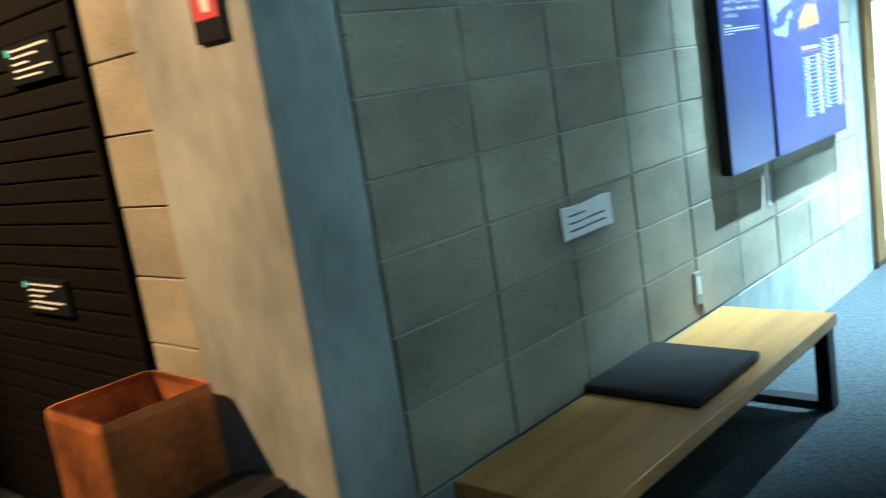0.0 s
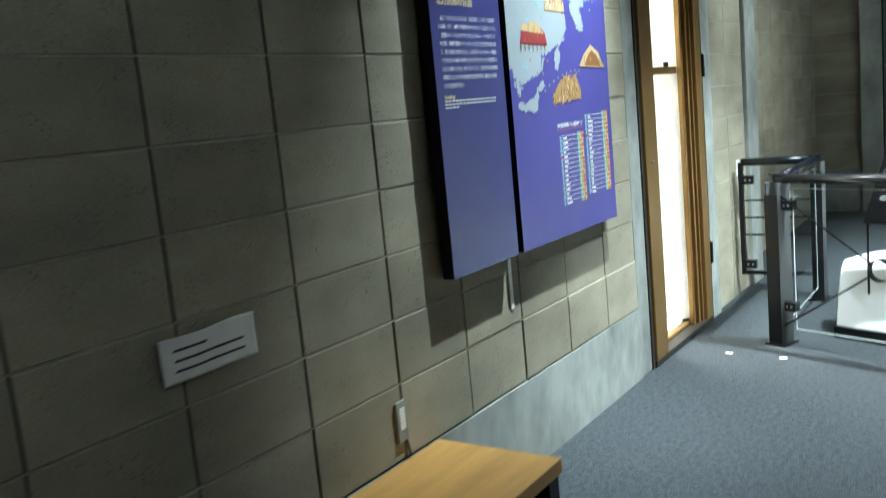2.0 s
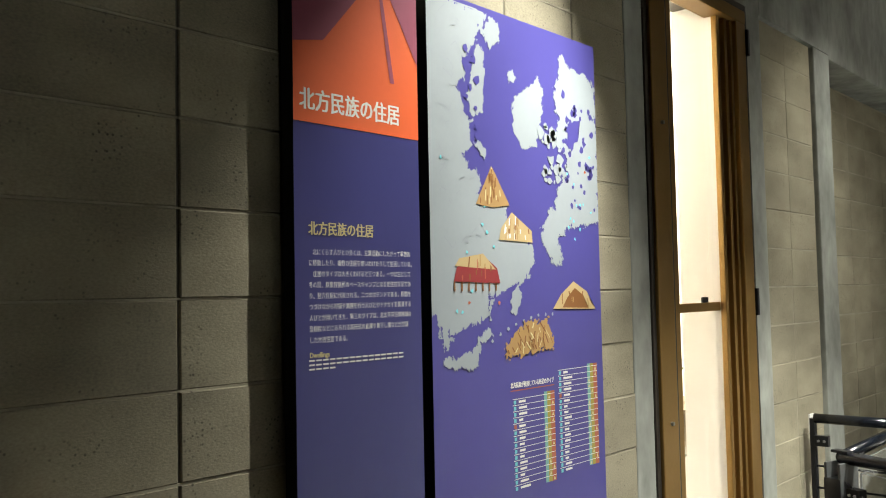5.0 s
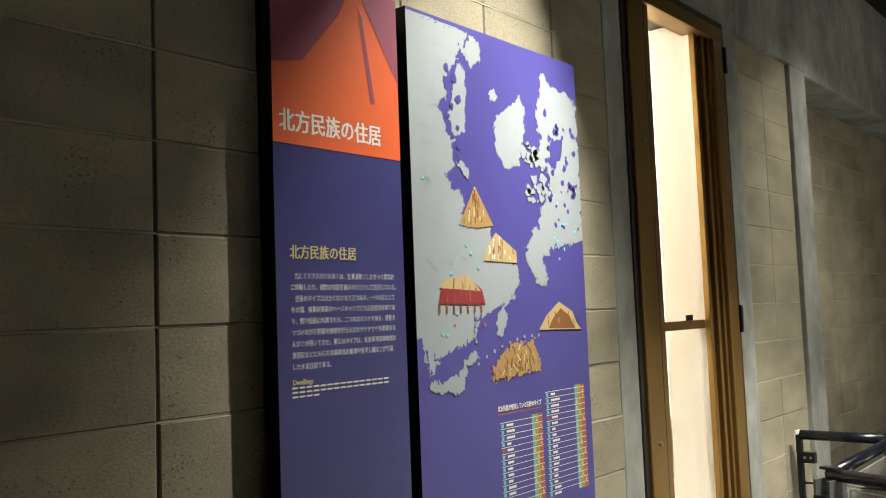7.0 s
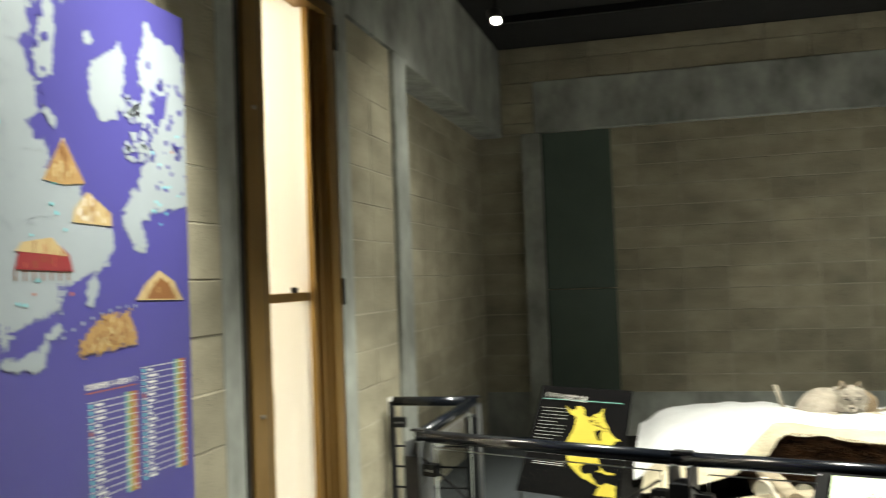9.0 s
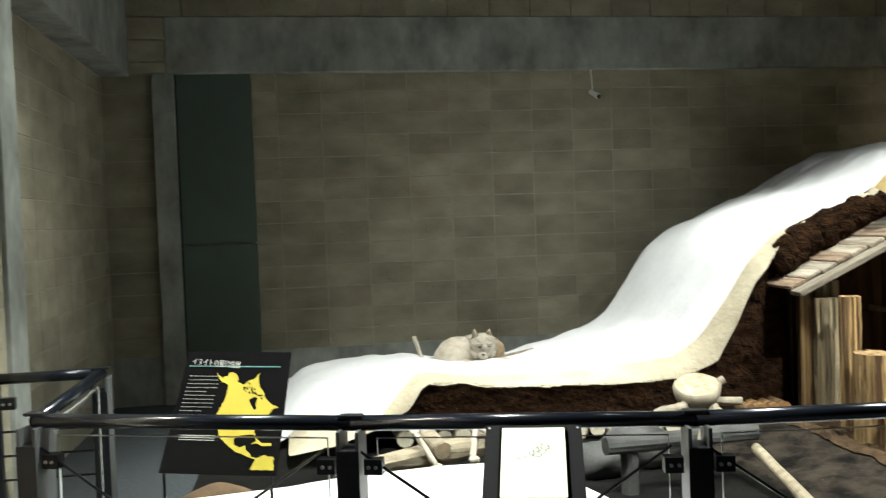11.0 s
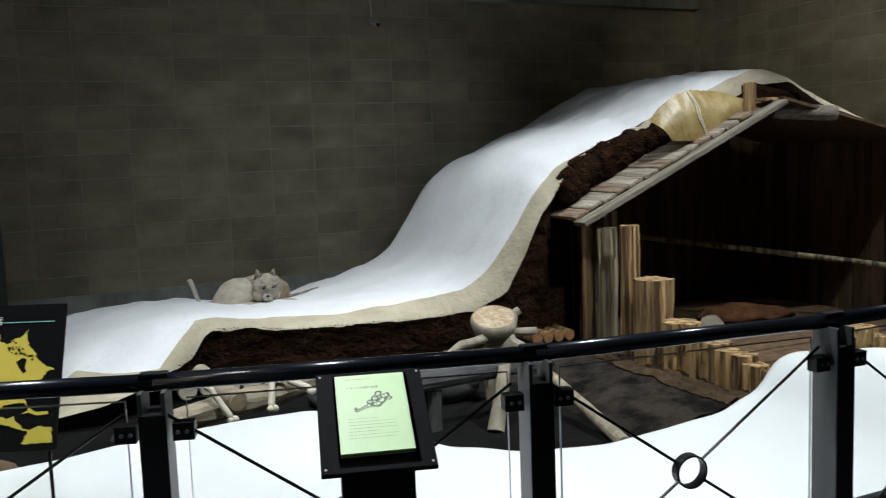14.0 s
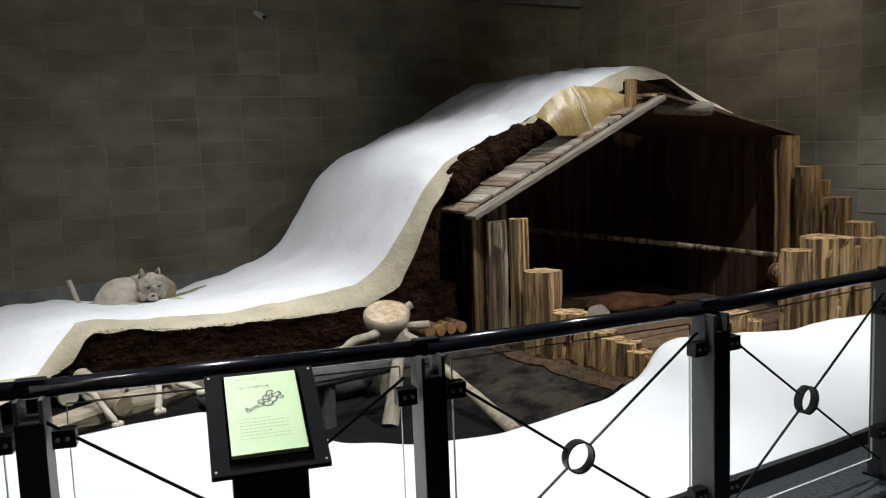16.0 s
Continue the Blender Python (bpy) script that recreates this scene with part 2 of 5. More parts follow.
structure("pilaster", B(0.19, 0.385, YB + 0.02, YB + 0.085, 0, 2.97, bevel=0.008), CONCRETE, "slim concrete pilaster", "pilaster")

# blocks share one mesh for each size; the far ones are laid the same way
block_shapes = {}


def block_mesh(length, height):
    key = (round(length, 3), round(height, 3))
    if key not in block_shapes:
        b = bmesh.new()
        box(b, -0.03, 0.0, -length / 2, length / 2, -height / 2, height / 2)
        edges = [e for e in b.edges if all(v.co.x > -0.001 for v in e.verts)]
        bmesh.ops.bevel(b, geom=edges, offset=0.003, segments=1, affect="EDGES")
        block_shapes[key] = mesh_of("block", b, BLOCK)
    return block_shapes[key]


def lay(parent, joints, levels, place, turn=0.0, gap=0.0065, bed=0.004):
    """Stack-bonded blocks between the joints (along the wall) and levels (upwards)."""
    for a, b in zip(joints, joints[1:]):
        for lo, hi in zip(levels, levels[1:]):
            ob = new("block", block_mesh(b - a - gap, hi - lo - bed))
            x, y = place((a + b) / 2)
            d = random.uniform(-0.0025, 0.0015)
            ob.matrix_world = pose(x + d * math.cos(radians(turn)), y + d * math.sin(radians(turn)), (lo + hi) / 2, 0, 0, turn)
            ob.parent = parent


def steps(a, b, start, size):
    """a, the joints start + k * size that lie between a and b, and b."""
    k = math.ceil((a - start) / size + 0.15)
    out = [a]
    while start + k * size < b - 0.15 * size:
        out.append(start + k * size)
        k += 1
    return out + [b]


# ---------------------------------------------------------------- window with a bright show niche
def window_niche():
    y0, y1, top, head = 5.24, 6.285, 3.25, 2.985
    w = tagged(new("window_1"), "tall narrow bronze-framed window onto a bright white niche", "window", kind="structure")
    part("frame_lining", B(-0.25, 0.006, y0, y0 + 0.03, 0, head, bevel=0.003), DARKB, w)
    part("frame_lining", B(-0.25, 0.006, y1 - 0.03, y1, 0, head, bevel=0.003), DARKB, w)
    part("frame_head", B(-0.25, 0.006, y0 + 0.03, y1 - 0.03, head - 0.035, head, bevel=0.003), DARKB, w)
    part("head_rail", B(-0.09, 0.014, y0 + 0.03, y1 - 0.03, head - 0.10, head - 0.035, bevel=0.005), BRONZE, w, "bronze head rail")
    part("jamb", B(-0.10, 0.02, y0 + 0.03, y0 + 0.165, 0.035, head - 0.10, bevel=0.006), BRONZE, w, "bronze aluminium jamb")
    part("jamb_bead", B(-0.10, 0.006, y0 + 0.165, y0 + 0.20, 0.035, head - 0.10, bevel=0.003), DARKB, w)
    part("jamb_rebate", B(-0.12, 0.0, y0 + 0.20, y0 + 0.25, 0.035, head - 0.10, bevel=0.003), BRONZE, w)
    part("jamb", B(-0.05, 0.012, y1 - 0.14, y1 - 0.03, 0.035, head - 0.10, bevel=0.006), BRONZE, w, "bronze aluminium jamb")
    for k, (a, b, x) in enumerate(((0.14, 0.165, -0.008), (0.165, 0.195, -0.032), (0.195, 0.225, -0.012), (0.225, 0.255, -0.036), (0.255, 0.285, -0.022))):
        part("mullion_bead", B(-0.05, x, y1 - b, y1 - a, 0.035, head - 0.10, bevel=0.003), BRONZE, w)
    part("sill", B(-0.10, 0.015, y0 + 0.03, y1 - 0.03, 0.0, 0.035, bevel=0.004), DARKB, w)
    part("bottom_rail", B(-0.095, -0.05, y0 + 0.25, y1 - 0.285, 0.035, 0.055, bevel=0.004), BRONZE, w)
    part("inner_sill", B(-0.6, -0.10, y0 + 0.03, 7.15, 0.013, 0.07, bevel=0.004), WHITE, w)
    part("transom", B(-0.10, -0.05, y0 + 0.25, y1 - 0.285, 1.495, 1.535, bevel=0.004), BRONZE, w)
    part("transom_label", B(-0.062, -0.054, 5.82, 5.88, 1.535, 1.56, bevel=0.001), BLACK, w, "small black label")
    for z in (0.42, 1.53, 2.80):
        part("hinge", B(-0.02, 0.02, y1 - 0.02, y1 + 0.004, z - 0.065, z + 0.065, bevel=0.004), BLACK, w, "black hinge")
    for z in (1.06, 2.28):
        part("latch", T((0.02, y0 + 0.1, z), (0.032, y0 + 0.1, z), 0.008, n=10), STEEL, w)
    part("reveal", B(-0.25, -0.052, y1 - 0.28, y1 - 0.031, 0.072, head - 0.036), WHITE, w, "white reveal")
    g = part("pane", B(-0.082, -0.076, y0 + 0.245, y1 - 0.282, 0.05, head - 0.10), GLASS, w)
    g.visible_shadow = False
    # the niche itself
    structure("niche_back", B(-1.52, -1.5, 4.9, 7.2, 0, top), WHITE, "white painted niche wall", "wall")
    structure("niche_side", B(-1.5, -0.25, 4.9, 4.92, 0, top), WHITE, "white painted niche wall", "wall")
    structure("niche_end", B(-1.5, -0.31, 7.18, 7.2, 0, top), WHITE, "white painted niche wall", "wall")
    structure("niche_roof", B(-1.52, -0.25, 4.9, 7.2, top, top + 0.05), WHITE, "white niche ceiling", "ceiling")
    structure("niche_base", B(-1.5, -0.25, 4.92, 7.18, 0.0, 0.012), WHITE, "white niche floor", "floor")
    for z in (1.155, 0.68):
        s = thing("glass_shelf", "clear glass shelf on black clips", "shelf", "shelves in the niche")
        p = part("shelf_board", B(-1.5, -0.552, 6.2, 7.18, z, z + 0.012, bevel=0.002), GLASS, s)
        p.visible_shadow = False
        part("shelf_edge", B(-0.552, -0.548, 6.2, 7.18, z, z + 0.012), SHELFE, s, "dull green glass edge")
        for y in (6.3, 6.93):
            part("clip", B(-0.60, -0.545, y, y + 0.05, z + 0.012, z + 0.042, bevel=0.003), BLACK, s, "black label clip")
    v = thing("carved_vessel", "pale carved vessel on the niche shelf", "vessel")
    b = bmesh.new()
    for za, zb, ra, rb in ((0, 0.03, 0.17, 0.15), (0.03, 0.17, 0.11, 0.10), (0.17, 0.21, 0.10, 0.17), (0.21, 0.26, 0.17, 0.10)):
        tube(b, (-0.74, 6.95, 0.693 + za), (-0.74, 6.95, 0.693 + zb), ra, rb, n=20)
    part("vessel_body", b, BONE, v)


SHELFE = material("shelf_glass_edge", (0.20, 0.24, 0.21), 0.3, 0.1, 4, 60, 0.0)
GLASS = bpy.data.materials.new("clear_glass")
GLASS.use_nodes = True
_n = GLASS.node_tree.nodes["Principled BSDF"]
_n.inputs["Transmission Weight"].default_value, _n.inputs["Roughness"].default_value, _n.inputs["IOR"].default_value = 1, 0.01, 1.1
_n.inputs["Base Color"].default_value = (0.97, 0.99, 0.98, 1)
window_niche()


# ---------------------------------------------------------------- print and lettering
def flat(points, place, lift):
    """A thin printed shape: place maps (u, v) to the world, lift is how proud it stands."""
    b = bmesh.new()
    b.faces.new([b.verts.new(place(u, v, lift)) for u, v in points])
    bmesh.ops.triangulate(b, faces=b.faces, quad_method="BEAUTY", ngon_method="EAR_CLIP")
    return b


def coast(points, rough=0.03, rounds=3, seed=1):
    """Breaks straight edges of an outline into an uneven coast."""
    rnd = random.Random(seed)
    pts = list(points)
    for k in range(rounds):
        nxt = []
        for (ax, ay), (bx, by) in zip(pts, pts[1:] + pts[:1]):
            d = rnd.uniform(-1, 1) * rough * 4
            nxt += [(ax, ay), ((ax + bx) / 2 + (by - ay) * d, (ay + by) / 2 - (bx - ax) * d)]
        pts = nxt
    return pts


def region(outline, place, lift, cell=0.0032, wide=0.889, high=1.6, rough=0.012, seed=1):
    """A printed land: thin rows of ink inside an outline whose border is broken by noise."""
    rs = np.random.RandomState(seed)
    waves = [(rs.uniform(-1, 1, 2) * f, rs.uniform(0, 6.3), a) for f, a in ((30, 0.5), (60, 0.35), (120, 0.25), (220, 0.16), (33, 0.5), (70, 0.3)) for _ in range(3)]
    us, vs = [p[0] for p in outline], [p[1] for p in outline]
    u = np.arange(max(0, min(us) - 0.03), min(1, max(us) + 0.03), cell / wide)
    v = np.arange(max(0, min(vs) - 0.03), min(1, max(vs) + 0.03), cell / high)
    U, V = np.meshgrid(u, v)
    du = sum(a * np.sin(w[0] * U * 6 + w[1] * V * 9 + p) for w, p, a in waves[::2]) * rough * 0.35
    dv = sum(a * np.sin(w[0] * U * 6 + w[1] * V * 9 + p) for w, p, a in waves[1::2]) * rough * 0.25
    X, Y = U + np.where(U < 0.012, 0, du), V + np.where(V < 0.01, 0, dv)
    inside = np.zeros(X.shape, bool)
    for (ax, ay), (bx, by) in zip(outline, outline[1:] + outline[:1]):
        if ay != by:
            inside ^= ((ay > Y) != (by > Y)) & (X < (bx - ax) * (Y - ay) / (by - ay) + ax)
    verts, faces = [], []
    for r in range(len(v)):
        row = np.flatnonzero(np.diff(np.r_[0, inside[r].astype(int), 0]))
        for a, b in zip(row[::2], row[1::2]):
            ua, ub = u[a], u[min(b, len(u) - 1)]
            k = len(verts)
            verts += [place(ua, v[r], lift), place(ua, v[r] + cell / high, lift), place(ub, v[r] + cell / high, lift), place(ub, v[r], lift)]
            faces.append((k, k + 1, k + 2, k + 3))
    b = bmesh.new()
    vv = [b.verts.new(p) for p in verts]
    for f in faces:
        b.faces.new([vv[i] for i in f])
    return b


def letters(name, text, size, m, mat, parent, stretch=1.0, line=1.0, bold=0.0):
    """Lettering as a flat mesh; m is the pose of its lower left corner, x along the line."""
    cu = bpy.data.curves.new(name, "FONT")
    cu.body, cu.size, cu.space_line = text, size, line
    cu.resolution_u = 2
    tmp = new(name, cu)
    dg = bpy.context.evaluated_depsgraph_get()
    me = bpy.data.meshes.new_from_object(tmp.evaluated_get(dg))
    bpy.data.objects.remove(tmp)
    me.materials.clear()
    me.materials.append(mat)
    for k in range(3 if bold else 1):     # a heavier face: strokes drawn side by side
        ob = new(name, me)
        ob.matrix_world = m @ Matrix.Translation(((k - 1) * bold, (k % 2) * bold * 0.6, 0.0002 * k)) @ Matrix.Diagonal((stretch, 1, 1, 1))
        ob.parent = parent
    return ob


def plain(name, c, rough=0.5):
    return material(name, c, rough, 0.04, 3, 60, 0.0)


LANDC = plain("map_land", (0.29, 0.335, 0.365))
PURPLE = plain("map_sea", (0.066, 0.06, 0.26), 0.38)
INK_WHITE = plain("white_print", (0.78, 0.78, 0.74))
INK_CREAM = plain("cream_print", (0.60, 0.52, 0.28))
INK_BROWN = plain("brown_print", (0.22, 0.09, 0.03))
INK_RED = plain("dark_red_print", (0.26, 0.03, 0.035))
INK_CYAN = plain("cyan_print", (0.12, 0.55, 0.62))
INK_TEAL = plain("teal_print", (0.16, 0.40, 0.36))
INK_OLIVE = plain("olive_print", (0.34, 0.28, 0.05))
INK_PINK = plain("mauve_print", (0.28, 0.055, 0.10))
INK_RUST = plain("rust_print", (0.42, 0.11, 0.06))
INK_YELLOW = plain("yellow_print", (0.74, 0.60, 0.09))
INK_RIVER = plain("river_print", (0.27, 0.30, 0.34))
INK_TAN = plain("tan_print", (0.38, 0.23, 0.095))
INK_STRAW = plain("straw_print", (0.47, 0.35, 0.18))

LAND = {
    "eurasia": [(-0.011, 0.004), (0.318, 0.009), (0.274, 0.041), (0.219, 0.083), (0.172, 0.114), (0.190, 0.136), (0.136, 0.166), (0.162, 0.183), (0.181, 0.217), (0.219, 0.219), (0.199, 0.244), (0.214, 0.266), (0.168, 0.291), (0.200, 0.312), (0.258, 0.326), (0.240, 0.377), (0.399, 0.379), (0.388, 0.420), (0.547, 0.453), (0.552, 0.484), (0.504, 0.518), (0.439, 0.530), (0.379, 0.544), (0.291, 0.549), (0.274, 0.589), (0.202, 0.603), (0.127, 0.611), (0.083, 0.613), (0.098, 0.625), (0.058, 0.643), (0.046, 0.633), (0.031, 0.594), (-0.003, 0.583)],
    "novaya": [(0.251, 0.072), (0.280, 0.079), (0.288, 0.113), (0.278, 0.202), (0.216, 0.215), (0.191, 0.175), (0.220, 0.131)],
    "greenland": [(0.605, 0.105), (0.618, 0.123), (0.638, 0.128), (0.620, 0.186), (0.586, 0.243), (0.539, 0.259), (0.488, 0.257), (0.470, 0.239), (0.442, 0.226), (0.442, 0.172), (0.486, 0.146), (0.539, 0.134)],
    "iceland": [(0.427, 0.105), (0.467, 0.114), (0.454, 0.131), (0.412, 0.128)],
    "svalbard": [(0.318, 0.014), (0.371, 0.019), (0.372, 0.058), (0.323, 0.077), (0.271, 0.048)],
    "america": [(0.751, 0.043), (0.807, 0.062), (0.926, 0.070), (0.989, 0.095), (0.999, 0.234), (0.998, 0.391), (0.871, 0.405), (0.760, 0.413), (0.703, 0.443), (0.729, 0.463), (0.730, 0.484), (0.684, 0.490), (0.651, 0.468), (0.609, 0.441), (0.604, 0.416), (0.646, 0.383), (0.692, 0.368), (0.712, 0.332), (0.787, 0.281), (0.763, 0.247), (0.695, 0.241), (0.733, 0.189), (0.714, 0.164), (0.700, 0.132), (0.732, 0.093)],
    "bay": [(0.795, 0.187), (0.884, 0.173), (0.861, 0.223), (0.817, 0.246), (0.780, 0.234)],
    "kamchatka": [(0.462, 0.522), (0.472, 0.550), (0.431, 0.592), (0.403, 0.581), (0.417, 0.545)],
    "sakhalin": [(0.309, 0.553), (0.292, 0.591), (0.271, 0.588), (0.290, 0.558)],
    "japan": [(0.278, 0.607), (0.300, 0.624), (0.240, 0.634), (0.217, 0.678), (0.159, 0.686), (0.132, 0.674), (0.082, 0.678), (0.043, 0.669), (0.052, 0.660), (0.134, 0.656), (0.202, 0.648), (0.241, 0.620)],
    "arc": [(0.215, 0.259), (0.259, 0.261), (0.287, 0.279), (0.279, 0.294), (0.249, 0.276)],
    "cone": [(0.315, 0.304), (0.337, 0.319), (0.413, 0.376), (0.317, 0.383), (0.227, 0.379)],
    "yurt": [(0.424, 0.389), (0.541, 0.423), (0.544, 0.446), (0.350, 0.444), (0.362, 0.421)],
    "stilt_roof": [(0.259, 0.471), (0.327, 0.501), (0.112, 0.495), (0.136, 0.481)],
    "stilt_wall": [(0.258, 0.474), (0.334, 0.498), (0.350, 0.527), (0.107, 0.523), (0.123, 0.497)],
    "dome": [(0.804, 0.524), (0.897, 0.546), (0.925, 0.571), (0.956, 0.584), (0.664, 0.580), (0.717, 0.551)],
    "rack": [(0.493, 0.601), (0.632, 0.600), (0.663, 0.658), (0.467, 0.667), (0.363, 0.666), (0.379, 0.644)],
}


XP, PT, PB = 0.055, 2.471, 0.871


def text_panel():
    y0, y1 = 3.403, 3.841
    p = thing("text_panel", "navy and orange printed text panel mounted on a block wall", "panel")
    part("board", B(0.012, XP, y0, y1, PB, PT, bevel=0.001), BLACK, p, "black panel edge")
    for y in (y0 + 0.1, y1 - 0.1):
        part("bracket", B(0.0, 0.012, y - 0.03, y + 0.03, 1.2, 2.2), BLACK, p)
    at = lambda u, v, lift: Vector((XP + lift, y0 + (y1 - y0) * u, PT - (PT - PB) * v))
    part("face", flat([(0, 0), (0, 1), (1, 1), (1, 0)], at, 0.001), NAVY, p, "deep navy printed face")
    part("banner", flat([(0, 0), (0, 0.279), (1, 0.279), (1, 0)], at, 0.002), ORANGE, p, "orange banner")
    part("banner_sky", flat([(0, 0), (0, 0.158), (0.22, 0.146), (0.5, 0.06), (0.62, 0.0)], at, 0.003), INK_PINK, p)
    part("banner_sky", flat([(0.66, 0.0), (1.0, 0.15), (1, 0)], at, 0.003), INK_PINK, p)
    part("pole_mark", flat([(0.66, 0.03), (0.70, 0.05), (0.79, 0.19), (0.755, 0.19)], at, 0.003), INK_PINK, p)
    side = lambda y, z: Matrix(((0, 0, 1, XP + 0.0024), (1, 0, 0, y), (0, 1, 0, z), (0, 0, 0, 1)))
    letters("title", "北方民族の住居", 0.0585, side(3.421, 2.060), INK_WHITE, p, 0.85, bold=0.0016)
    letters("heading", "北方民族の住居", 0.036, side(3.444, 1.752), INK_CREAM, p, 0.87, bold=0.001)
    body = ("　北にくらす人びとの多くは、生業活動にしたがって季節的\nに移動したり、複数の住居を使いわけたりして生活している。\n"
            "　住居のタイプは大きくわけると三つある。一つは主として\n冬の間、採集狩猟民のベースキャンプとなる定住的な家であ\n"
            "り、竪穴住居に代表される。二つめはテントである。移動を\nつづけながら狩猟や漁撈を行う人びとやトナカイを飼育する\n"
            "人びとが用いてきた。第三のタイプは、北太平洋沿岸地域の\n漁撈民などにみられる高床式の倉庫や魚干し棚などが付随\nした木造住居である。")
    letters("body_text", body, 0.0165, side(3.444, 1.702), INK_WHITE, p, 0.80, 1.62)
    letters("english_heading", "Dwellings", 0.018, side(3.444, 1.452), INK_CREAM, p, 0.9, bold=0.0006)
    for k, w in enumerate((0.33, 0.345, 0.10)):
        for j in range(int(w / 0.022)):
            part("small_print", flat([(0.09 + j * 0.05, 0.640 + k * 0.0065), (0.09 + j * 0.05, 0.6425 + k * 0.0065),
                                      (0.13 + j * 0.05, 0.6425 + k * 0.0065), (0.13 + j * 0.05, 0.640 + k * 0.0065)], at, 0.002), INK_WHITE, p)


def map_panel():
    y0, y1 = 3.884, 4.773
    p = thing("map_poster", "large blue and grey printed map panel of northern dwellings", "panel")
    part("board", B(0.012, XP, y0, y1, PB, PT, bevel=0.001), BLACK, p, "black panel edge")
    for y in (y0 + 0.15, y1 - 0.15):
        part("bracket", B(0.0, 0.012, y - 0.03, y + 0.03, 1.2, 2.2), BLACK, p)
    clamp = lambda a: min(1.0, max(0.0, a))
    at = lambda u, v, lift: Vector((XP + 0.4 * lift, y0 + (y1 - y0) * clamp(u), PT - (PT - PB) * clamp(v)))
    part("face", flat([(0, 0), (0, 1), (1, 1), (1, 0)], at, 0.001), PURPLE, p, "purple-blue printed sea")
    for k, n in enumerate(("eurasia", "novaya", "greenland", "iceland", "svalbard", "america", "kamchatka", "sakhalin", "japan", "arc")):
        part("land", region(LAND[n], at, 0.002 + 0.0004 * k, seed=k + 2, rough=0.02 if n in ("eurasia", "america") else 0.014), LANDC, p)
    part("inland_sea", flat(coast(LAND["bay"], 0.05, 2, 30), at, 0.0055), PURPLE, p)
    rnd = random.Random(5)

    def blob(u, v, r, mat, name, lift):
        pts = [(u + r * math.cos(a) * rnd.uniform(0.5, 1.3), v + 0.56 * r * math.sin(a) * rnd.uniform(0.5, 1.3))
               for a in [k * 2 * math.pi / 7 for k in range(7)]]
        part(name, flat(pts, at, lift), mat, p)
    for k in range(34):     # the broken islands of the far north, and lakes
        blob(rnd.uniform(0.60, 0.82), rnd.uniform(0.20, 0.32), rnd.uniform(0.008, 0.026), LANDC, "island", 0.0057)
    for k in range(44):
        blob(rnd.uniform(0.76, 0.98), rnd.uniform(0.12, 0.37), rnd.uniform(0.006, 0.017), PURPLE, "lake", 0.0057)
    for k in range(26):      # rivers
        u, v = rnd.choice(((rnd.uniform(0.03, 0.12), rnd.uniform(0.05, 0.56)), (rnd.uniform(0.12, 0.3), rnd.uniform(0.32, 0.52))))
        for j in range(4):
            e, g = u + rnd.uniform(-0.012, 0.028), v + rnd.uniform(-0.014, 0.014)
            part("river", flat([(u, v - 0.0006), (u, v + 0.0006), (e, g + 0.0006), (e, g - 0.0006)], at, 0.0056), INK_RIVER, p)
            u, v = e, g
    for k in range(10):
        blob(rnd.uniform(0.17, 0.25), 0.09 + 0.018 * k, rnd.uniform(0.008, 0.02), PURPLE, "fjord", 0.0057)
    for k in range(9):
        blob(0.30 + 0.045 * k, 0.635 - 0.012 * k + 0.004 * k * k * 0.2, 0.007, LANDC, "islet", 0.0057)
    for k in range(26):
        u, v = rnd.choice(((rnd.uniform(0.03, 0.35), rnd.uniform(0.28, 0.58)), (rnd.uniform(0.75, 0.95), rnd.uniform(0.2, 0.45))))
        blob(u, v, 0.007, INK_CYAN if k % 6 else INK_RUST, "dot", 0.006)
    # the five dwellings
    part("tent_print", flat(LAND["cone"], at, 0.0063), INK_TAN, p)
    part("yurt_print", flat(LAND["yurt"], at, 0.0063), INK_STRAW, p)
    part("stilt_house_print", flat(LAND["stilt_wall"], at, 0.0063), INK_RED, p)
    part("stilt_roof_print", flat(LAND["stilt_roof"], at, 0.0067), INK_STRAW, p)
    part("dome_print", flat(LAND["dome"], at, 0.0063), INK_STRAW, p)
    cu, cv = (sum(q[i] for q in LAND["dome"]) / len(LAND["dome"]) for i in (0, 1))
    part("dome_inside_print", flat([(cu + (u - cu) * 0.62, cv + 0.004 + (v - cv) * 0.72) for u, v in LAND["dome"]], at, 0.0067), INK_BROWN, p)
    part("rack_print", region(LAND["rack"], at, 0.0063, seed=40, rough=0.02), INK_TAN, p)
    def within(poly, u, v):
        odd = False
        for (ax, ay), (bx, by) in zip(poly, poly[1:] + poly[:1]):
            if (ay > v) != (by > v) and u < (bx - ax) * (v - ay) / (by - ay) + ax:
                odd = not odd
        return odd
    for n, c, inks, tilt in (("cone", 60, (INK_BROWN, INK_BROWN, INK_CREAM), 0.5), ("yurt", 46, (INK_BROWN, INK_TAN, INK_WHITE), 0.6), ("rack", 90, (INK_BROWN, INK_CREAM, INK_BROWN), 2.0),
                             ("stilt_wall", 26, (INK_BROWN, INK_BROWN, INK_RUST), 0.0), ("stilt_roof", 30, (INK_TAN, INK_BROWN, INK_TAN), 0.4), ("dome", 40, (INK_BROWN, INK_TAN, INK_BROWN), 1.5)):
        poly = LAND[n]
        us, vs = [q[0] for q in poly], [q[1] for q in poly]
        mid = (min(us) + max(us)) / 2
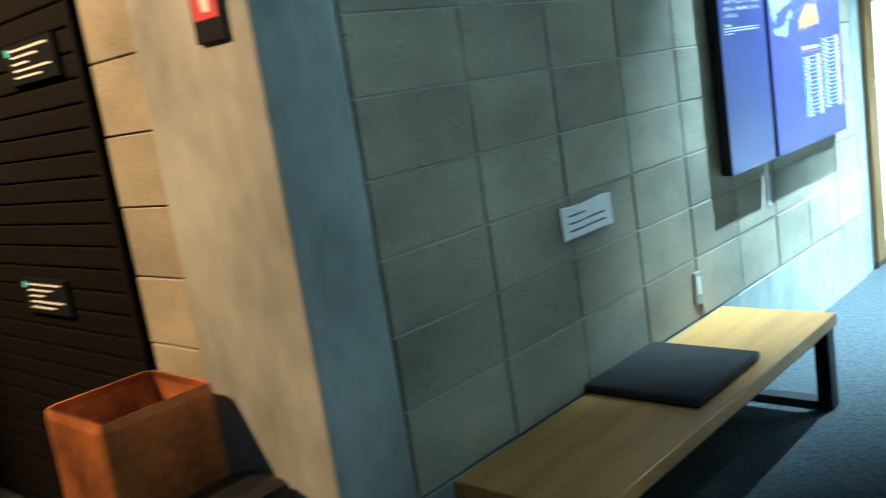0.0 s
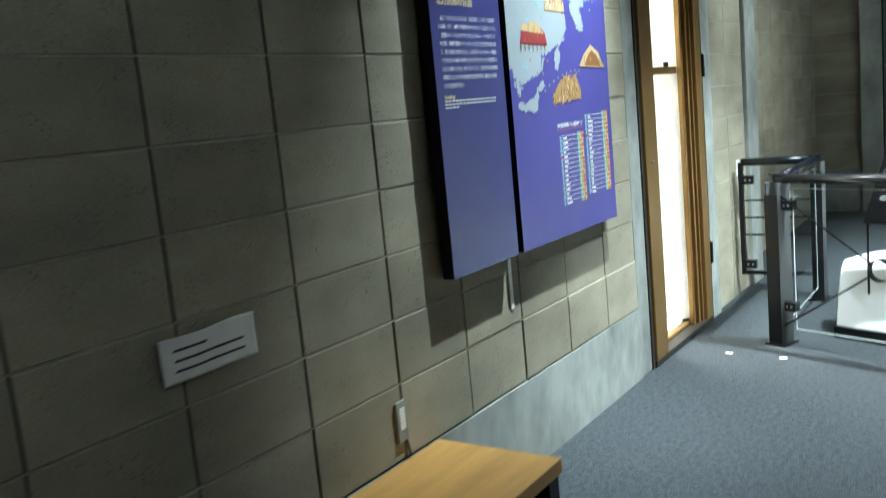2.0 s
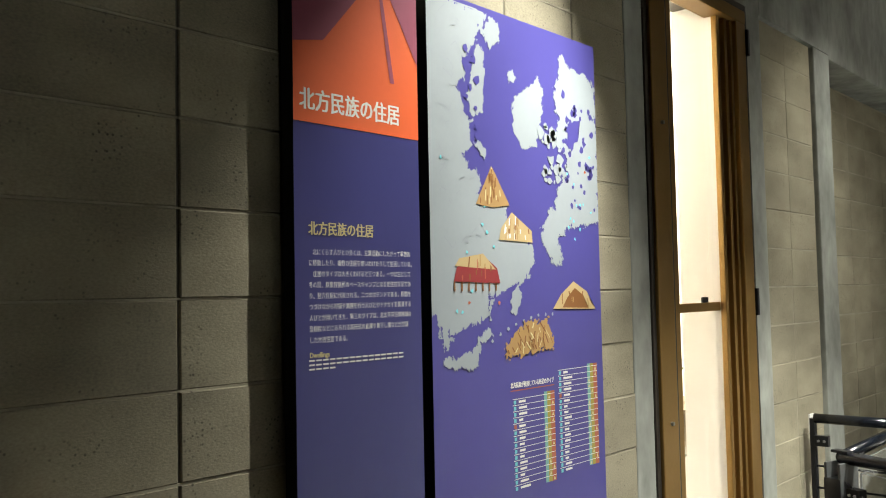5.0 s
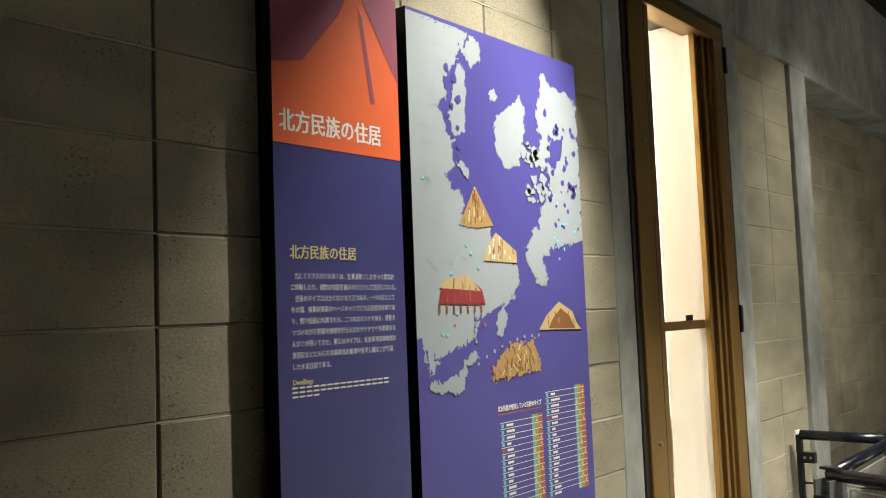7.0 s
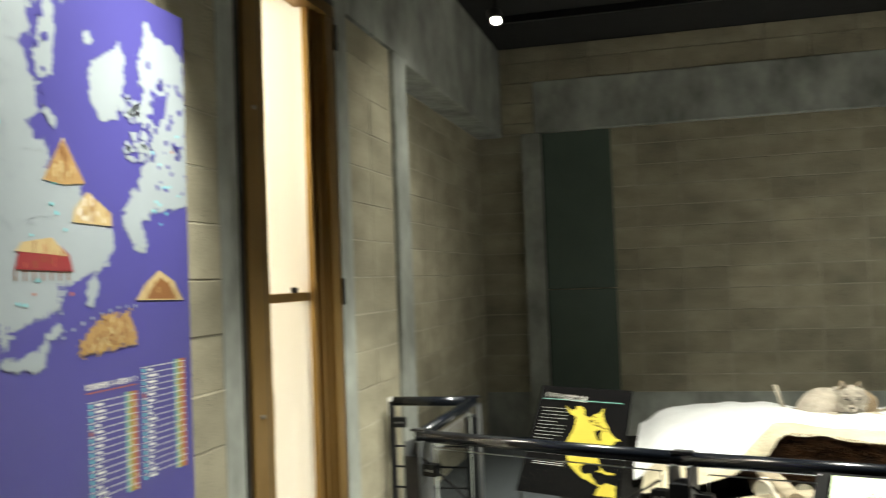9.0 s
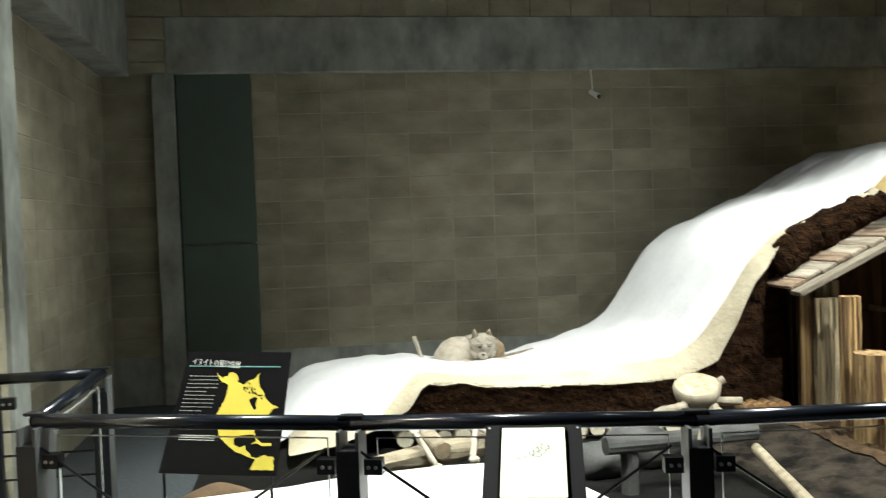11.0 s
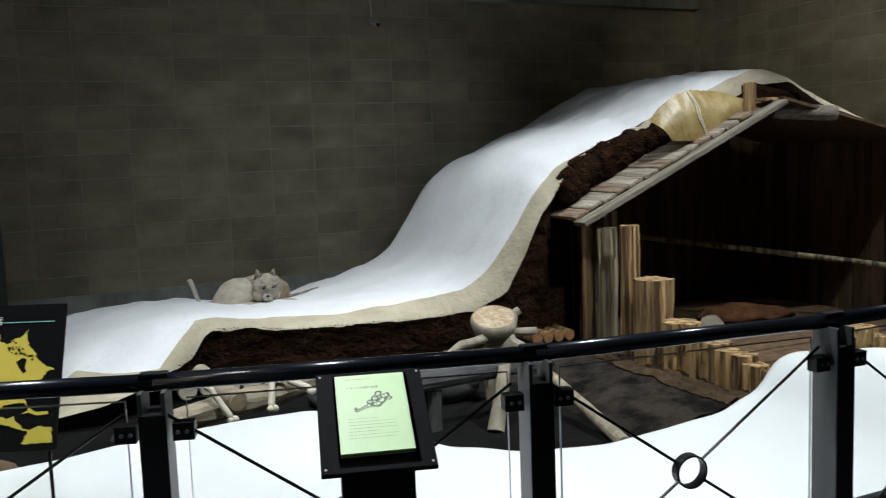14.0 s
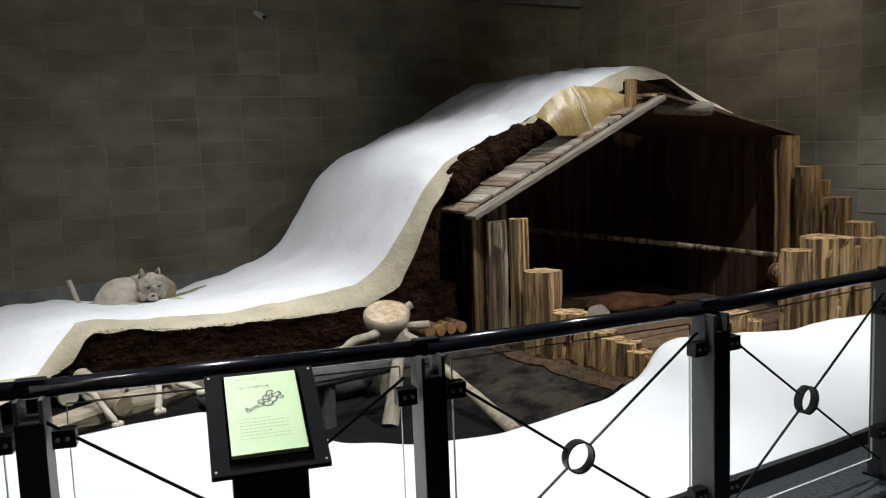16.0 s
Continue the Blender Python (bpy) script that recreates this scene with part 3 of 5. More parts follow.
        for k in range(c):
            u, v = rnd.uniform(min(us), max(us)), rnd.uniform(min(vs), max(vs))
            ln = rnd.uniform(0.008, 0.022)
            sl = tilt * ((u - mid) * 9 if n in ("cone", "yurt") else rnd.uniform(-1, 1))
            ue, ve, w = u + ln * sl * 0.9, v + ln, rnd.uniform(0.0015, 0.004)
            if within(poly, u, v) and within(poly, ue, ve):
                part("pole_print", flat([(u - w, v), (ue - w, ve), (ue + w, ve), (u + w, v)], at, 0.0072 + 0.00002 * k), inks[k % 3], p)
    u0, v1 = LAND["stilt_wall"][3][0], LAND["stilt_wall"][3][1]
    for k in range(7):
        part("stilt_print", flat([(u0 + 0.036 * k, v1), (u0 + 0.036 * k, v1 + 0.018), (u0 + 0.036 * k + 0.007, v1 + 0.018), (u0 + 0.036 * k + 0.007, v1)], at, 0.0063), INK_BROWN, p)
    # the two tables
    side = lambda y, z: Matrix(((0, 0, 1, XP + 0.0012), (1, 0, 0, y), (0, 1, 0, z), (0, 0, 0, 1)))
    letters("table_title", "北方民族が使用している住居のタイプ", 0.019, side(y0 + 0.395 * 0.889, PT - 0.728 * 1.6), INK_WHITE, p, 0.72, bold=0.0006)
    part("rule", flat([(0.395, 0.733), (0.395, 0.735), (0.66, 0.735), (0.66, 0.733)], at, 0.002), INK_RUST, p)
    for u0, u1, v0, n in ((0.405, 0.66, 0.75, 15), (0.685, 0.955, 0.706, 18)):
        h = 0.0117
        v1 = v0 + h * n
        for a, b, m_ in ((0.26, 0.185, INK_TEAL), (0.185, 0.10, INK_OLIVE), (0.10, 0.0, INK_RUST)):
            w = u1 - u0
            part("column_tint", flat([(u1 - w * a, v0 - 0.005), (u1 - w * a, v1), (u1 - w * b, v1), (u1 - w * b, v0 - 0.005)], at, 0.002), m_, p)
        for k in range(n):
            v = v0 + h * k
            part("row_rule", flat([(u0, v), (u0, v + 0.0012), (u1, v + 0.0012), (u1, v)], at, 0.003), INK_WHITE, p)
            c = INK_RUST if k in (4,) else INK_CYAN
            part("bullet", flat([(u0 + 0.006, v + 0.003), (u0 + 0.006, v + 0.010), (u0 + 0.02, v + 0.010), (u0 + 0.02, v + 0.003)], at, 0.003), c, p)
            w = rnd.uniform(0.02, 0.06)
            part("row_word", flat([(u0 + 0.035, v + 0.004), (u0 + 0.035, v + 0.0085), (u0 + 0.035 + w, v + 0.0085), (u0 + 0.035 + w, v + 0.004)], at, 0.003), INK_WHITE, p)
            q = u1 - (u1 - u0) * rnd.choice((0.05, 0.14, 0.22))
            part("mark", flat([(q, v + 0.002), (q - 0.007, v + 0.010), (q + 0.007, v + 0.010)], at, 0.003), INK_CREAM, p)


text_panel()
map_panel()
# white strip painted in for the light that falls between the two panels
part_strip = thing("gap_light_strip", "white strip on the block wall standing for light through the panel gap", "cable cover")
part("cover", B(0.001, 0.004, 3.845, 3.868, 0.66, 0.90, bevel=0.001), WHITE, part_strip)


def wall_note():
    n = thing("paper_notice", "white printed paper notice taped to the block wall", "notice")

    def bow(y, z):
        return 0.010 + 0.006 * math.sin((y - 2.265) * 21) * (0.5 + (z - 0.866) * 5) + 0.004 * noise.noise((y * 14, z * 14, 2))

    def sheet(u, v):
        y, z = 2.265 + 0.292 * u, 0.866 + 0.106 * v
        return Vector((bow(y, z), y, z + 0.005 * v * noise.noise((y * 9, 1, 3))))
    o = grid("sheet", sheet, 40, 16, PAPER, n)
    o.modifiers.new("thick", "SOLIDIFY").thickness = 0.0006
    for k, (a, b) in enumerate(((2.30, 2.40), (2.30, 2.52), (2.30, 2.52))):
        z = 0.938 - 0.024 * k
        o = grid("text_line", lambda u, v: Vector((bow(a + (b - a) * u, z) + 0.0012, a + (b - a) * u, z + 0.006 * v)), 20, 1, BLACK, n)
    o = thing("wall_outlet", "beige wall socket box with a cable", "socket")
    part("box_body", B(0.001, 0.010, 3.085, 3.135, 0.42, 0.55, bevel=0.003), CONCRETE, o)
    part("socket", B(0.010, 0.012, 3.097, 3.123, 0.46, 0.53, bevel=0.0005), PAPER, o)
    part("cable", T((0.006, 3.125, 0.43), (0.006, 3.14, 0.365), 0.003, n=8), BLACK, o)


wall_note()


def bench():
    b = thing("bench", "oak-topped bench on black steel legs against the wall", "bench")
    part("seat", B(0.012, 0.455, 1.62, 3.29, 0.315, 0.362, bevel=0.004), OAK, b)
    part("rail", B(0.05, 0.08, 1.70, 3.22, 0.27, 0.315), BLACK, b)
    part("rail", B(0.38, 0.41, 1.70, 3.22, 0.27, 0.315), BLACK, b)
    for y in (1.63, 3.215):
        part("leg", B(0.02, 0.075, y, y + 0.065, 0, 0.315, bevel=0.003), BLACK, b)
        part("leg", B(0.39, 0.445, y, y + 0.065, 0, 0.315, bevel=0.003), BLACK, b)
        part("foot_bar", B(0.075, 0.39, y, y + 0.065, 0.0, 0.03, bevel=0.003), BLACK, b)
    c = thing("seat_cushion", "flat black leather cushion lying on the bench", "cushion")
    m = bmesh.new()
    box(m, 0.0, 0.40, 2.28, 2.735, 0.3635, 0.395, bevel=0.013)
    part("pad", m, LEATHER, c, smooth=True)


LEATHER = material("black_leather", (0.018, 0.014, 0.013), 0.75, 0.3, 8, 110, 0.5)
bench()


# ---------------------------------------------------------------- entry corner
def entry_corner():
    s = structure("wall_entry_blocks", B(-0.78, -0.5, 1.275, 1.5, 0, ZC), MORTAR, "short return of pale concrete blocks", "wall")
    lay(s, [-0.78, -0.5], [0.0, 0.2, 0.4, 0.6, 0.8, 1.0, 1.2, 1.4, 1.6, 1.8, 2.0, 2.2, 2.4], lambda a: (a, 1.262), -90)
    d = thing("slatted_screen", "black slatted display screen with caption cards", "screen")
    part("backing", B(-2.7, -0.79, 1.27, 1.32, 0, 2.6), BLACK, d)
    for k in range(36):
        part("slat", B(-2.7, -0.79, 1.252, 1.27, 0.04 + 0.07 * k, 0.104 + 0.07 * k, bevel=0.006), BLACKWOOD, d)
    part("edge_post", B(-0.81, -0.782, 1.24, 1.33, 0, 2.6, bevel=0.003), BLACKWOOD, d)
    for x, z in ((-1.08, 1.655), (-1.37, 0.915)):
        c = thing("caption_card", "small dark caption card with white print", "caption", "captions on the screen")
        part("card", B(x - 0.17, x + 0.17, 1.238, 1.253, z - 0.06, z + 0.06), BLACK, c)
        for k in range(5):
            part("print_line", B(x - 0.12, x + 0.13 - 0.07 * (k % 3), 1.2365, 1.238, z + 0.038 - 0.02 * k, z + 0.0435 - 0.02 * k), INK_WHITE, c)
        part("bullet", B(x - 0.155, x - 0.13, 1.2365, 1.238, z + 0.028, z + 0.05), INK_CYAN, c, "pale blue square")
    b = thing("metal_bin", "rust-brown open-topped metal bin on the floor", "bin")
    m = bmesh.new()
    box(m, -0.72, -0.40, 0.90, 1.215, 0.0, 0.75, bevel=0.03)
    tops = [f for f in m.faces if f.normal.z > 0.9]
    bmesh.ops.delete(m, geom=tops, context="FACES")
    o = part("shell", m, RUST, b, smooth=False)
    sol = o.modifiers.new("thick", "SOLIDIFY")
    sol.thickness, sol.offset = 0.006, 0
    part("inner_floor", B(-0.70, -0.42, 0.92, 1.195, 0.60, 0.61), RUST, b)
    q = thing("black_rounded_box", "low black rounded box on the floor by the column", "case")
    part("rounded_body", B(-0.36, -0.14, 1.02, 1.235, 0.0, 0.52, bevel=0.05), BLACK, q)
    f = thing("perforated_plate", "black perforated floor plate", "plate")
    part("plate", B(-0.36, 0.02, 0.78, 1.0, 0.001, 0.012), BLACK, f)
    for k in range(40):
        part("stud", T((-0.34 + 0.045 * (k % 8), 0.80 + 0.04 * (k // 8), 0.012), (-0.34 + 0.045 * (k % 8), 0.80 + 0.04 * (k // 8), 0.0135), 0.007, n=6), STEEL, f)
    e = thing("safety_sign", "small red pictogram sign with a black rim", "sign")
    part("plate", B(-0.20, -0.085, 1.236, 1.246, 1.575, 1.84, bevel=0.002), BLACK, e)
    part("pictogram", B(-0.19, -0.095, 1.234, 1.236, 1.625, 1.83), REDP, e, "red pictogram field")
    part("flame", flat([(-0.15, 1.64), (-0.125, 1.64), (-0.115, 1.70), (-0.135, 1.76), (-0.165, 1.70)], lambda u, v, l: Vector((u, 1.234 - l, v)), 0.001), INK_WHITE, e)


BLACKWOOD = material("black_stained_wood", (0.004, 0.0035, 0.003), 0.9, 0.3, 3, 40, 0.2, stretch=(0.6, 4, 6))
RUST = material("rusted_steel", (0.56, 0.20, 0.045), 0.5, 0.5, 6, 40, 0.3, metal=0.4, second=(0.10, 0.036, 0.014))
REDP = plain("red_print", (0.55, 0.03, 0.035))
BLACKWOOD.node_tree.nodes["Principled BSDF"].inputs["Specular IOR Level"].default_value = 0.08
entry_corner()


# ---------------------------------------------------------------- railing
RZ = 0.895
RAIL = [(0.035, 6.93), (0.495, 6.93), (0.50, 5.88), (1.605, 5.475), (2.685, 5.185), (3.785, 5.045), (4.90, 5.06), (6.02, 5.12), (7.12, 5.16), (8.10, 5.2)]
# greyer than the black posts: the light on their sides is in this colour
LITGREY = material("lit_side_grey", (0.055, 0.06, 0.062), 0.42, 0.15, 4, 60, 0.05)


def railing():
    r = thing("railing", "black steel railing with glass panels and crossed rods", "railing")
    for k, (a, b) in enumerate(zip(RAIL, RAIL[1:])):
        part("handrail", T((*a, RZ), (*b, RZ), 0.026, n=24), RAILM, r, "glossy black tubular handrail", smooth=True)
        a3, b3 = Vector((*a, 0)), Vector((*b, 0))
        d = (b3 - a3).normalized()
        n = Vector((-d.y, d.x, 0))
        ln = (b3 - a3).length
        turn = math.atan2(d.y, d.x)
        if k == 0:
            for z in (0.644, 0.53, 0.416):
                part("crossbar", T((*(a3 + d * 0.0).xy, z), (*(b3 - d * 0.03).xy, z), 0.006, n=8), BLACK, r)
            part("bottom_bar", B(a[0] - 0.02, b[0] - 0.03, a[1] - 0.012, a[1] + 0.012, 0.15, 0.175, bevel=0.003), BLACK, r)
            part("end_bar", B(a[0] - 0.022, a[0] + 0.004, a[1] - 0.02, a[1] + 0.02, 0.15, RZ, bevel=0.003), BLACK, r)
            for z in (0.78, 0.222):
                c = part("clip", B(a[0] + 0.004, a[0] + 0.075, a[1] - 0.03, a[1] + 0.008, z - 0.028, z + 0.028, bevel=0.003), BLACK, r, "black glass clip")
                for bx in (0.025, 0.055):
                    part("bolt", T((a[0] + bx, a[1] - 0.036, z), (a[0] + bx, a[1] - 0.03, z), 0.007, n=8), STEEL, c, "steel bolt")
            continue
        g = part("glass_panel", B(0.085, ln - 0.085, -0.005, 0.005, 0.09, 0.845), GLASS, r)
        g.matrix_world = Matrix.Translation(a3) @ Matrix.Rotation(turn, 4, "Z")
        g.visible_shadow = False
        for z0, z1 in ((0.0895, 0.0915), (0.843, 0.8455)):
            e = part("glass_edge", B(0.085, ln - 0.085, -0.0055, 0.0055, z0, z1), EDGE, r)
            e.matrix_world = g.matrix_world
        for xe in (0.083, ln - 0.087):
            e = part("glass_edge", B(xe + 0.001, xe + 0.003, -0.0055, 0.0055, 0.09, 0.845), EDGE, r)
            e.matrix_world = g.matrix_world
        if k == 1:
            continue
        mid = (a3 + b3) / 2 - n * 0.035 - d * 0.03
        ring = bmesh.new()
        for j in range(24):
            t0, t1 = 2 * math.pi * j / 24, 2 * math.pi * (j + 1) / 24
            vs = []
            for t in (t0, t1):
                for rr in (0.050, 0.056):
                    for w in (-0.018, 0.018):
                        vs.append(ring.verts.new(mid + d * math.cos(t) * rr + Vector((0, 0, 0.458 + math.sin(t) * rr)) + n * w))
            for q in ((0, 1, 5, 4), (2, 6, 7, 3), (0, 4, 6, 2), (1, 3, 7, 5)):
                ring.faces.new([vs[i] for i in q])
        bmesh.ops.remove_doubles(ring, verts=ring.verts, dist=0.0005)
        part("ring", ring, BLACK, r, "black steel ring")
        for sx in (-1, 1):
            for sz in (-1, 1):
                v = Vector((0, 0, 0.458)) + d * sx * (ln / 2 - 0.05) + Vector((0, 0, sz * 0.36)) - Vector((0, 0, 0.458))
                p0 = mid + Vector((0, 0, 0.458)) + v.normalized() * 0.055
                p1 = mid + Vector((0, 0, 0.458)) + v
                part("rod", T(p0, p1, 0.005, n=8), BLACK, r)
    for k, p in enumerate(RAIL):
        prv, nxt = Vector(RAIL[max(0, k - 1)]), Vector(RAIL[min(len(RAIL) - 1, k + 1)])
        d = (nxt - prv).normalized()
        if k == 2:
            d = (nxt - Vector(p)).normalized()
        turn = math.atan2(d.y, d.x) if k != 1 else 0
        m = Matrix.Translation((*p, 0)) @ Matrix.Rotation(turn, 4, "Z")
        if not k:
            continue
        o = part("post", B(-0.026, 0.026, -0.060, 0.040, 0.012, RZ - 0.078, bevel=0.002), BLACK, r)
        o.matrix_world = m
        # black strip over the plate edges, standing for their unlit front
        o = part("post_front", B(-0.038, 0.038, -0.0690, -0.0655, 0.012, RZ - 0.078, bevel=0.001), BLACK, r)
        o.matrix_world = m
        for s in (-1, 1):
            o = part("post_cheek", B(s * 0.032 - 0.006, s * 0.032 + 0.006, -0.065, 0.045, 0.012, RZ - 0.016, bevel=0.002), LITGREY, r, "steel side plate, grey for the light on its face")
            o.matrix_world = m
            if 1 < k and (k > 2 or s > 0):
                for z in (0.76, 0.22):
                    c = part("clip", B(s * 0.05 - 0.0, s * 0.05 + s * 0.06, -0.05, -0.006, z - 0.025, z + 0.025) if s > 0 else
                             B(-0.11, -0.05, -0.05, -0.006, z - 0.025, z + 0.025), BLACK, r, "black glass clip")
                    c.matrix_world = m
                    for bx in (0.065, 0.09):
                        q = part("bolt", T((s * bx, -0.056, z), (s * bx, -0.05, z), 0.006, n=8), STEEL, c, "steel bolt")
                        q.matrix_world = m
        o = part("base_plate", B(-0.06, 0.06, -0.075, 0.055, 0.0, 0.012, bevel=0.003), BLACK, r)
        o.matrix_world = m
        c = part("saddle", B(-0.04, 0.04, -0.02, 0.02, RZ + 0.018, RZ + 0.030, bevel=0.004), BLACK, r)
        c.matrix_world = m
    return r


EDGE = material("glass_edge", (0.48, 0.52, 0.50), 0.3, 0.05, 4, 60, 0.0)
railing()


def lectern():
    l = thing("lectern", "black sloping lectern holding a pale green leaflet stack", "lectern")
    m = Matrix.Translation((2.167, 5.24, 0.90)) @ Matrix.Rotation(radians(-15.5), 4, "Z") @ Matrix.Rotation(radians(29.6), 4, "X")
    o = part("board", B(-0.15, 0.15, -0.365, 0.0, -0.016, 0.0, bevel=0.003), MATT, l)
    o.matrix_world = m
    for x in (-0.138, 0.138):
        for y in (-0.35, -0.014):
            q = part("screw", T((x, y, 0), (x, y, 0.002), 0.0035, n=10), SCREW, l)
            q.matrix_world = m
    o = part("column", B(-0.098, 0.098, -0.24, -0.17, 0.012, 0.775, bevel=0.004), BLACK, l)
    o.matrix_world = Matrix.Translation((2.167, 5.24, 0)) @ Matrix.Rotation(radians(-15.5), 4, "Z")
    o = part("foot", B(-0.15, 0.15, -0.28, -0.05, 0.0, 0.012, bevel=0.003), BLACK, l)
    o.matrix_world = Matrix.Translation((2.167, 5.24, 0)) @ Matrix.Rotation(radians(-15.5), 4, "Z")
    s = thing("leaflet_stack", "stack of pale green printed leaflets on the lectern", "leaflets")
    o = part("paper_block", B(-0.097, 0.097, -0.315, -0.028, 0.0012, 0.014, bevel=0.001), LEAF, s)
    o.matrix_world = m
    at = lambda u, v, lift: m @ Vector((u, v, 0.0142 + lift))
    letters("leaflet_title", "イヌイトの竪穴住居", 0.0105, m @ Matrix.Translation((-0.068, -0.083, 0.0146)), INK_GREY, s, 0.95)
    rnd = random.Random(8)

    def cell(u, v, ru, rv, tilt, lift, sides=9):
        """One room of the drawn plan: a dark outline round pale paper, with a few hatched strokes."""
        pts = []
        for j in range(sides):
            t = 2 * math.pi * j / sides
            q = rnd.uniform(0.85, 1.15)
            x, y = math.cos(t) * ru * q, math.sin(t) * rv * q
            pts.append((x * math.cos(tilt) - y * math.sin(tilt), x * math.sin(tilt) + y * math.cos(tilt)))
        part("drawing", flat([(u + x, v + y) for x, y in pts], at, lift), INK_GREY, s)
        part("drawing", flat([(u + x * 0.58, v + y * 0.58) for x, y in pts], at, lift + 0.0002), LEAF, s)
        for j in range(4):
            a, l_ = rnd.uniform(0, 3.14), min(ru, rv) * 0.55
            x, y = rnd.uniform(-0.4, 0.4) * ru, rnd.uniform(-0.4, 0.4) * rv
            du, dv, w_ = math.cos(a) * l_, math.sin(a) * l_, 0.0007
            part("pen_stroke", flat([(u + x - du - w_, v + y - dv), (u + x + du - w_, v + y + dv), (u + x + du + w_, v + y + dv + w_), (u + x - du + w_, v + y - dv - w_)], at, lift + 0.0004), INK_GREY, s)
    for k, (u, v, ru, rv, tilt) in enumerate(((0.036, -0.117, 0.017, 0.010, 0.5), (0.018, -0.108, 0.015, 0.009, 0.9), (0.046, -0.126, 0.010, 0.008, 0.1), (0.026, -0.132, 0.016, 0.012, 0.4),
                                              (0.008, -0.124, 0.012, 0.011, 0.8), (0.012, -0.146, 0.017, 0.011, 0.2), (-0.006, -0.137, 0.010, 0.009, 0.6), (-0.010, -0.150, 0.010, 0.006, 0.5),
                                              (-0.022, -0.155, 0.009, 0.005, 0.5), (-0.033, -0.161, 0.008, 0.005, 0.5), (-0.042, -0.166, 0.007, 0.006, 0.5), (-0.047, -0.158, 0.005, 0.004, 0.2))):
        cell(u, v, ru, rv, tilt, 0.0004 + 0.0007 * k / 12)
    for k in range(7):
        a, b = -0.07, 0.072 if k not in (0, 4) else 0.02
        for j in range(int((b - a) / 0.012)):
            part("text_bar", flat([(a + j * 0.012, -0.195 - 0.0115 * k), (a + j * 0.012, -0.1964 - 0.0115 * k), (a + j * 0.012 + 0.009, -0.1964 - 0.0115 * k), (a + j * 0.012 + 0.009, -0.195 - 0.0115 * k)], at, 0.0004), INK_SOFT, s)
    part("text_bar", flat([(-0.068, -0.045), (-0.068, -0.0465), (0.0, -0.0465), (0.0, -0.045)], at, 0.0004), INK_SOFT, s)
    o = part("tray", B(-0.104, 0.104, -0.328, -0.022, 0.0005, 0.0012), GLASS, l)
    o.matrix_world = m
    for args in ((-0.104, 0.104, -0.328, -0.320, 0.0005, 0.02), (-0.104, -0.099, -0.32, -0.022, 0.0005, 0.02), (0.099, 0.104, -0.32, -0.022, 0.0005, 0.02)):
        o = part("tray_lip", B(*args), GLASS, l, "clear acrylic tray lip")
        o.matrix_world = m


SCREW = material("dull_screw", (0.30, 0.30, 0.30), 0.6, 0.1, 4, 60, 0.0, metal=0.5)
INK_SOFT = plain("soft_grey_print", (0.22, 0.28, 0.15))
MATT = material("matt_black", (0.003, 0.003, 0.0035), 0.8, 0.1, 4, 60, 0.0)
MATT.node_tree.nodes["Principled BSDF"].inputs["Specular IOR Level"].default_value = 0.12
LEAF = plain("pale_green_paper", (0.48, 0.66, 0.36))
INK_GREY = plain("grey_print", (0.06, 0.075, 0.04))
lectern()


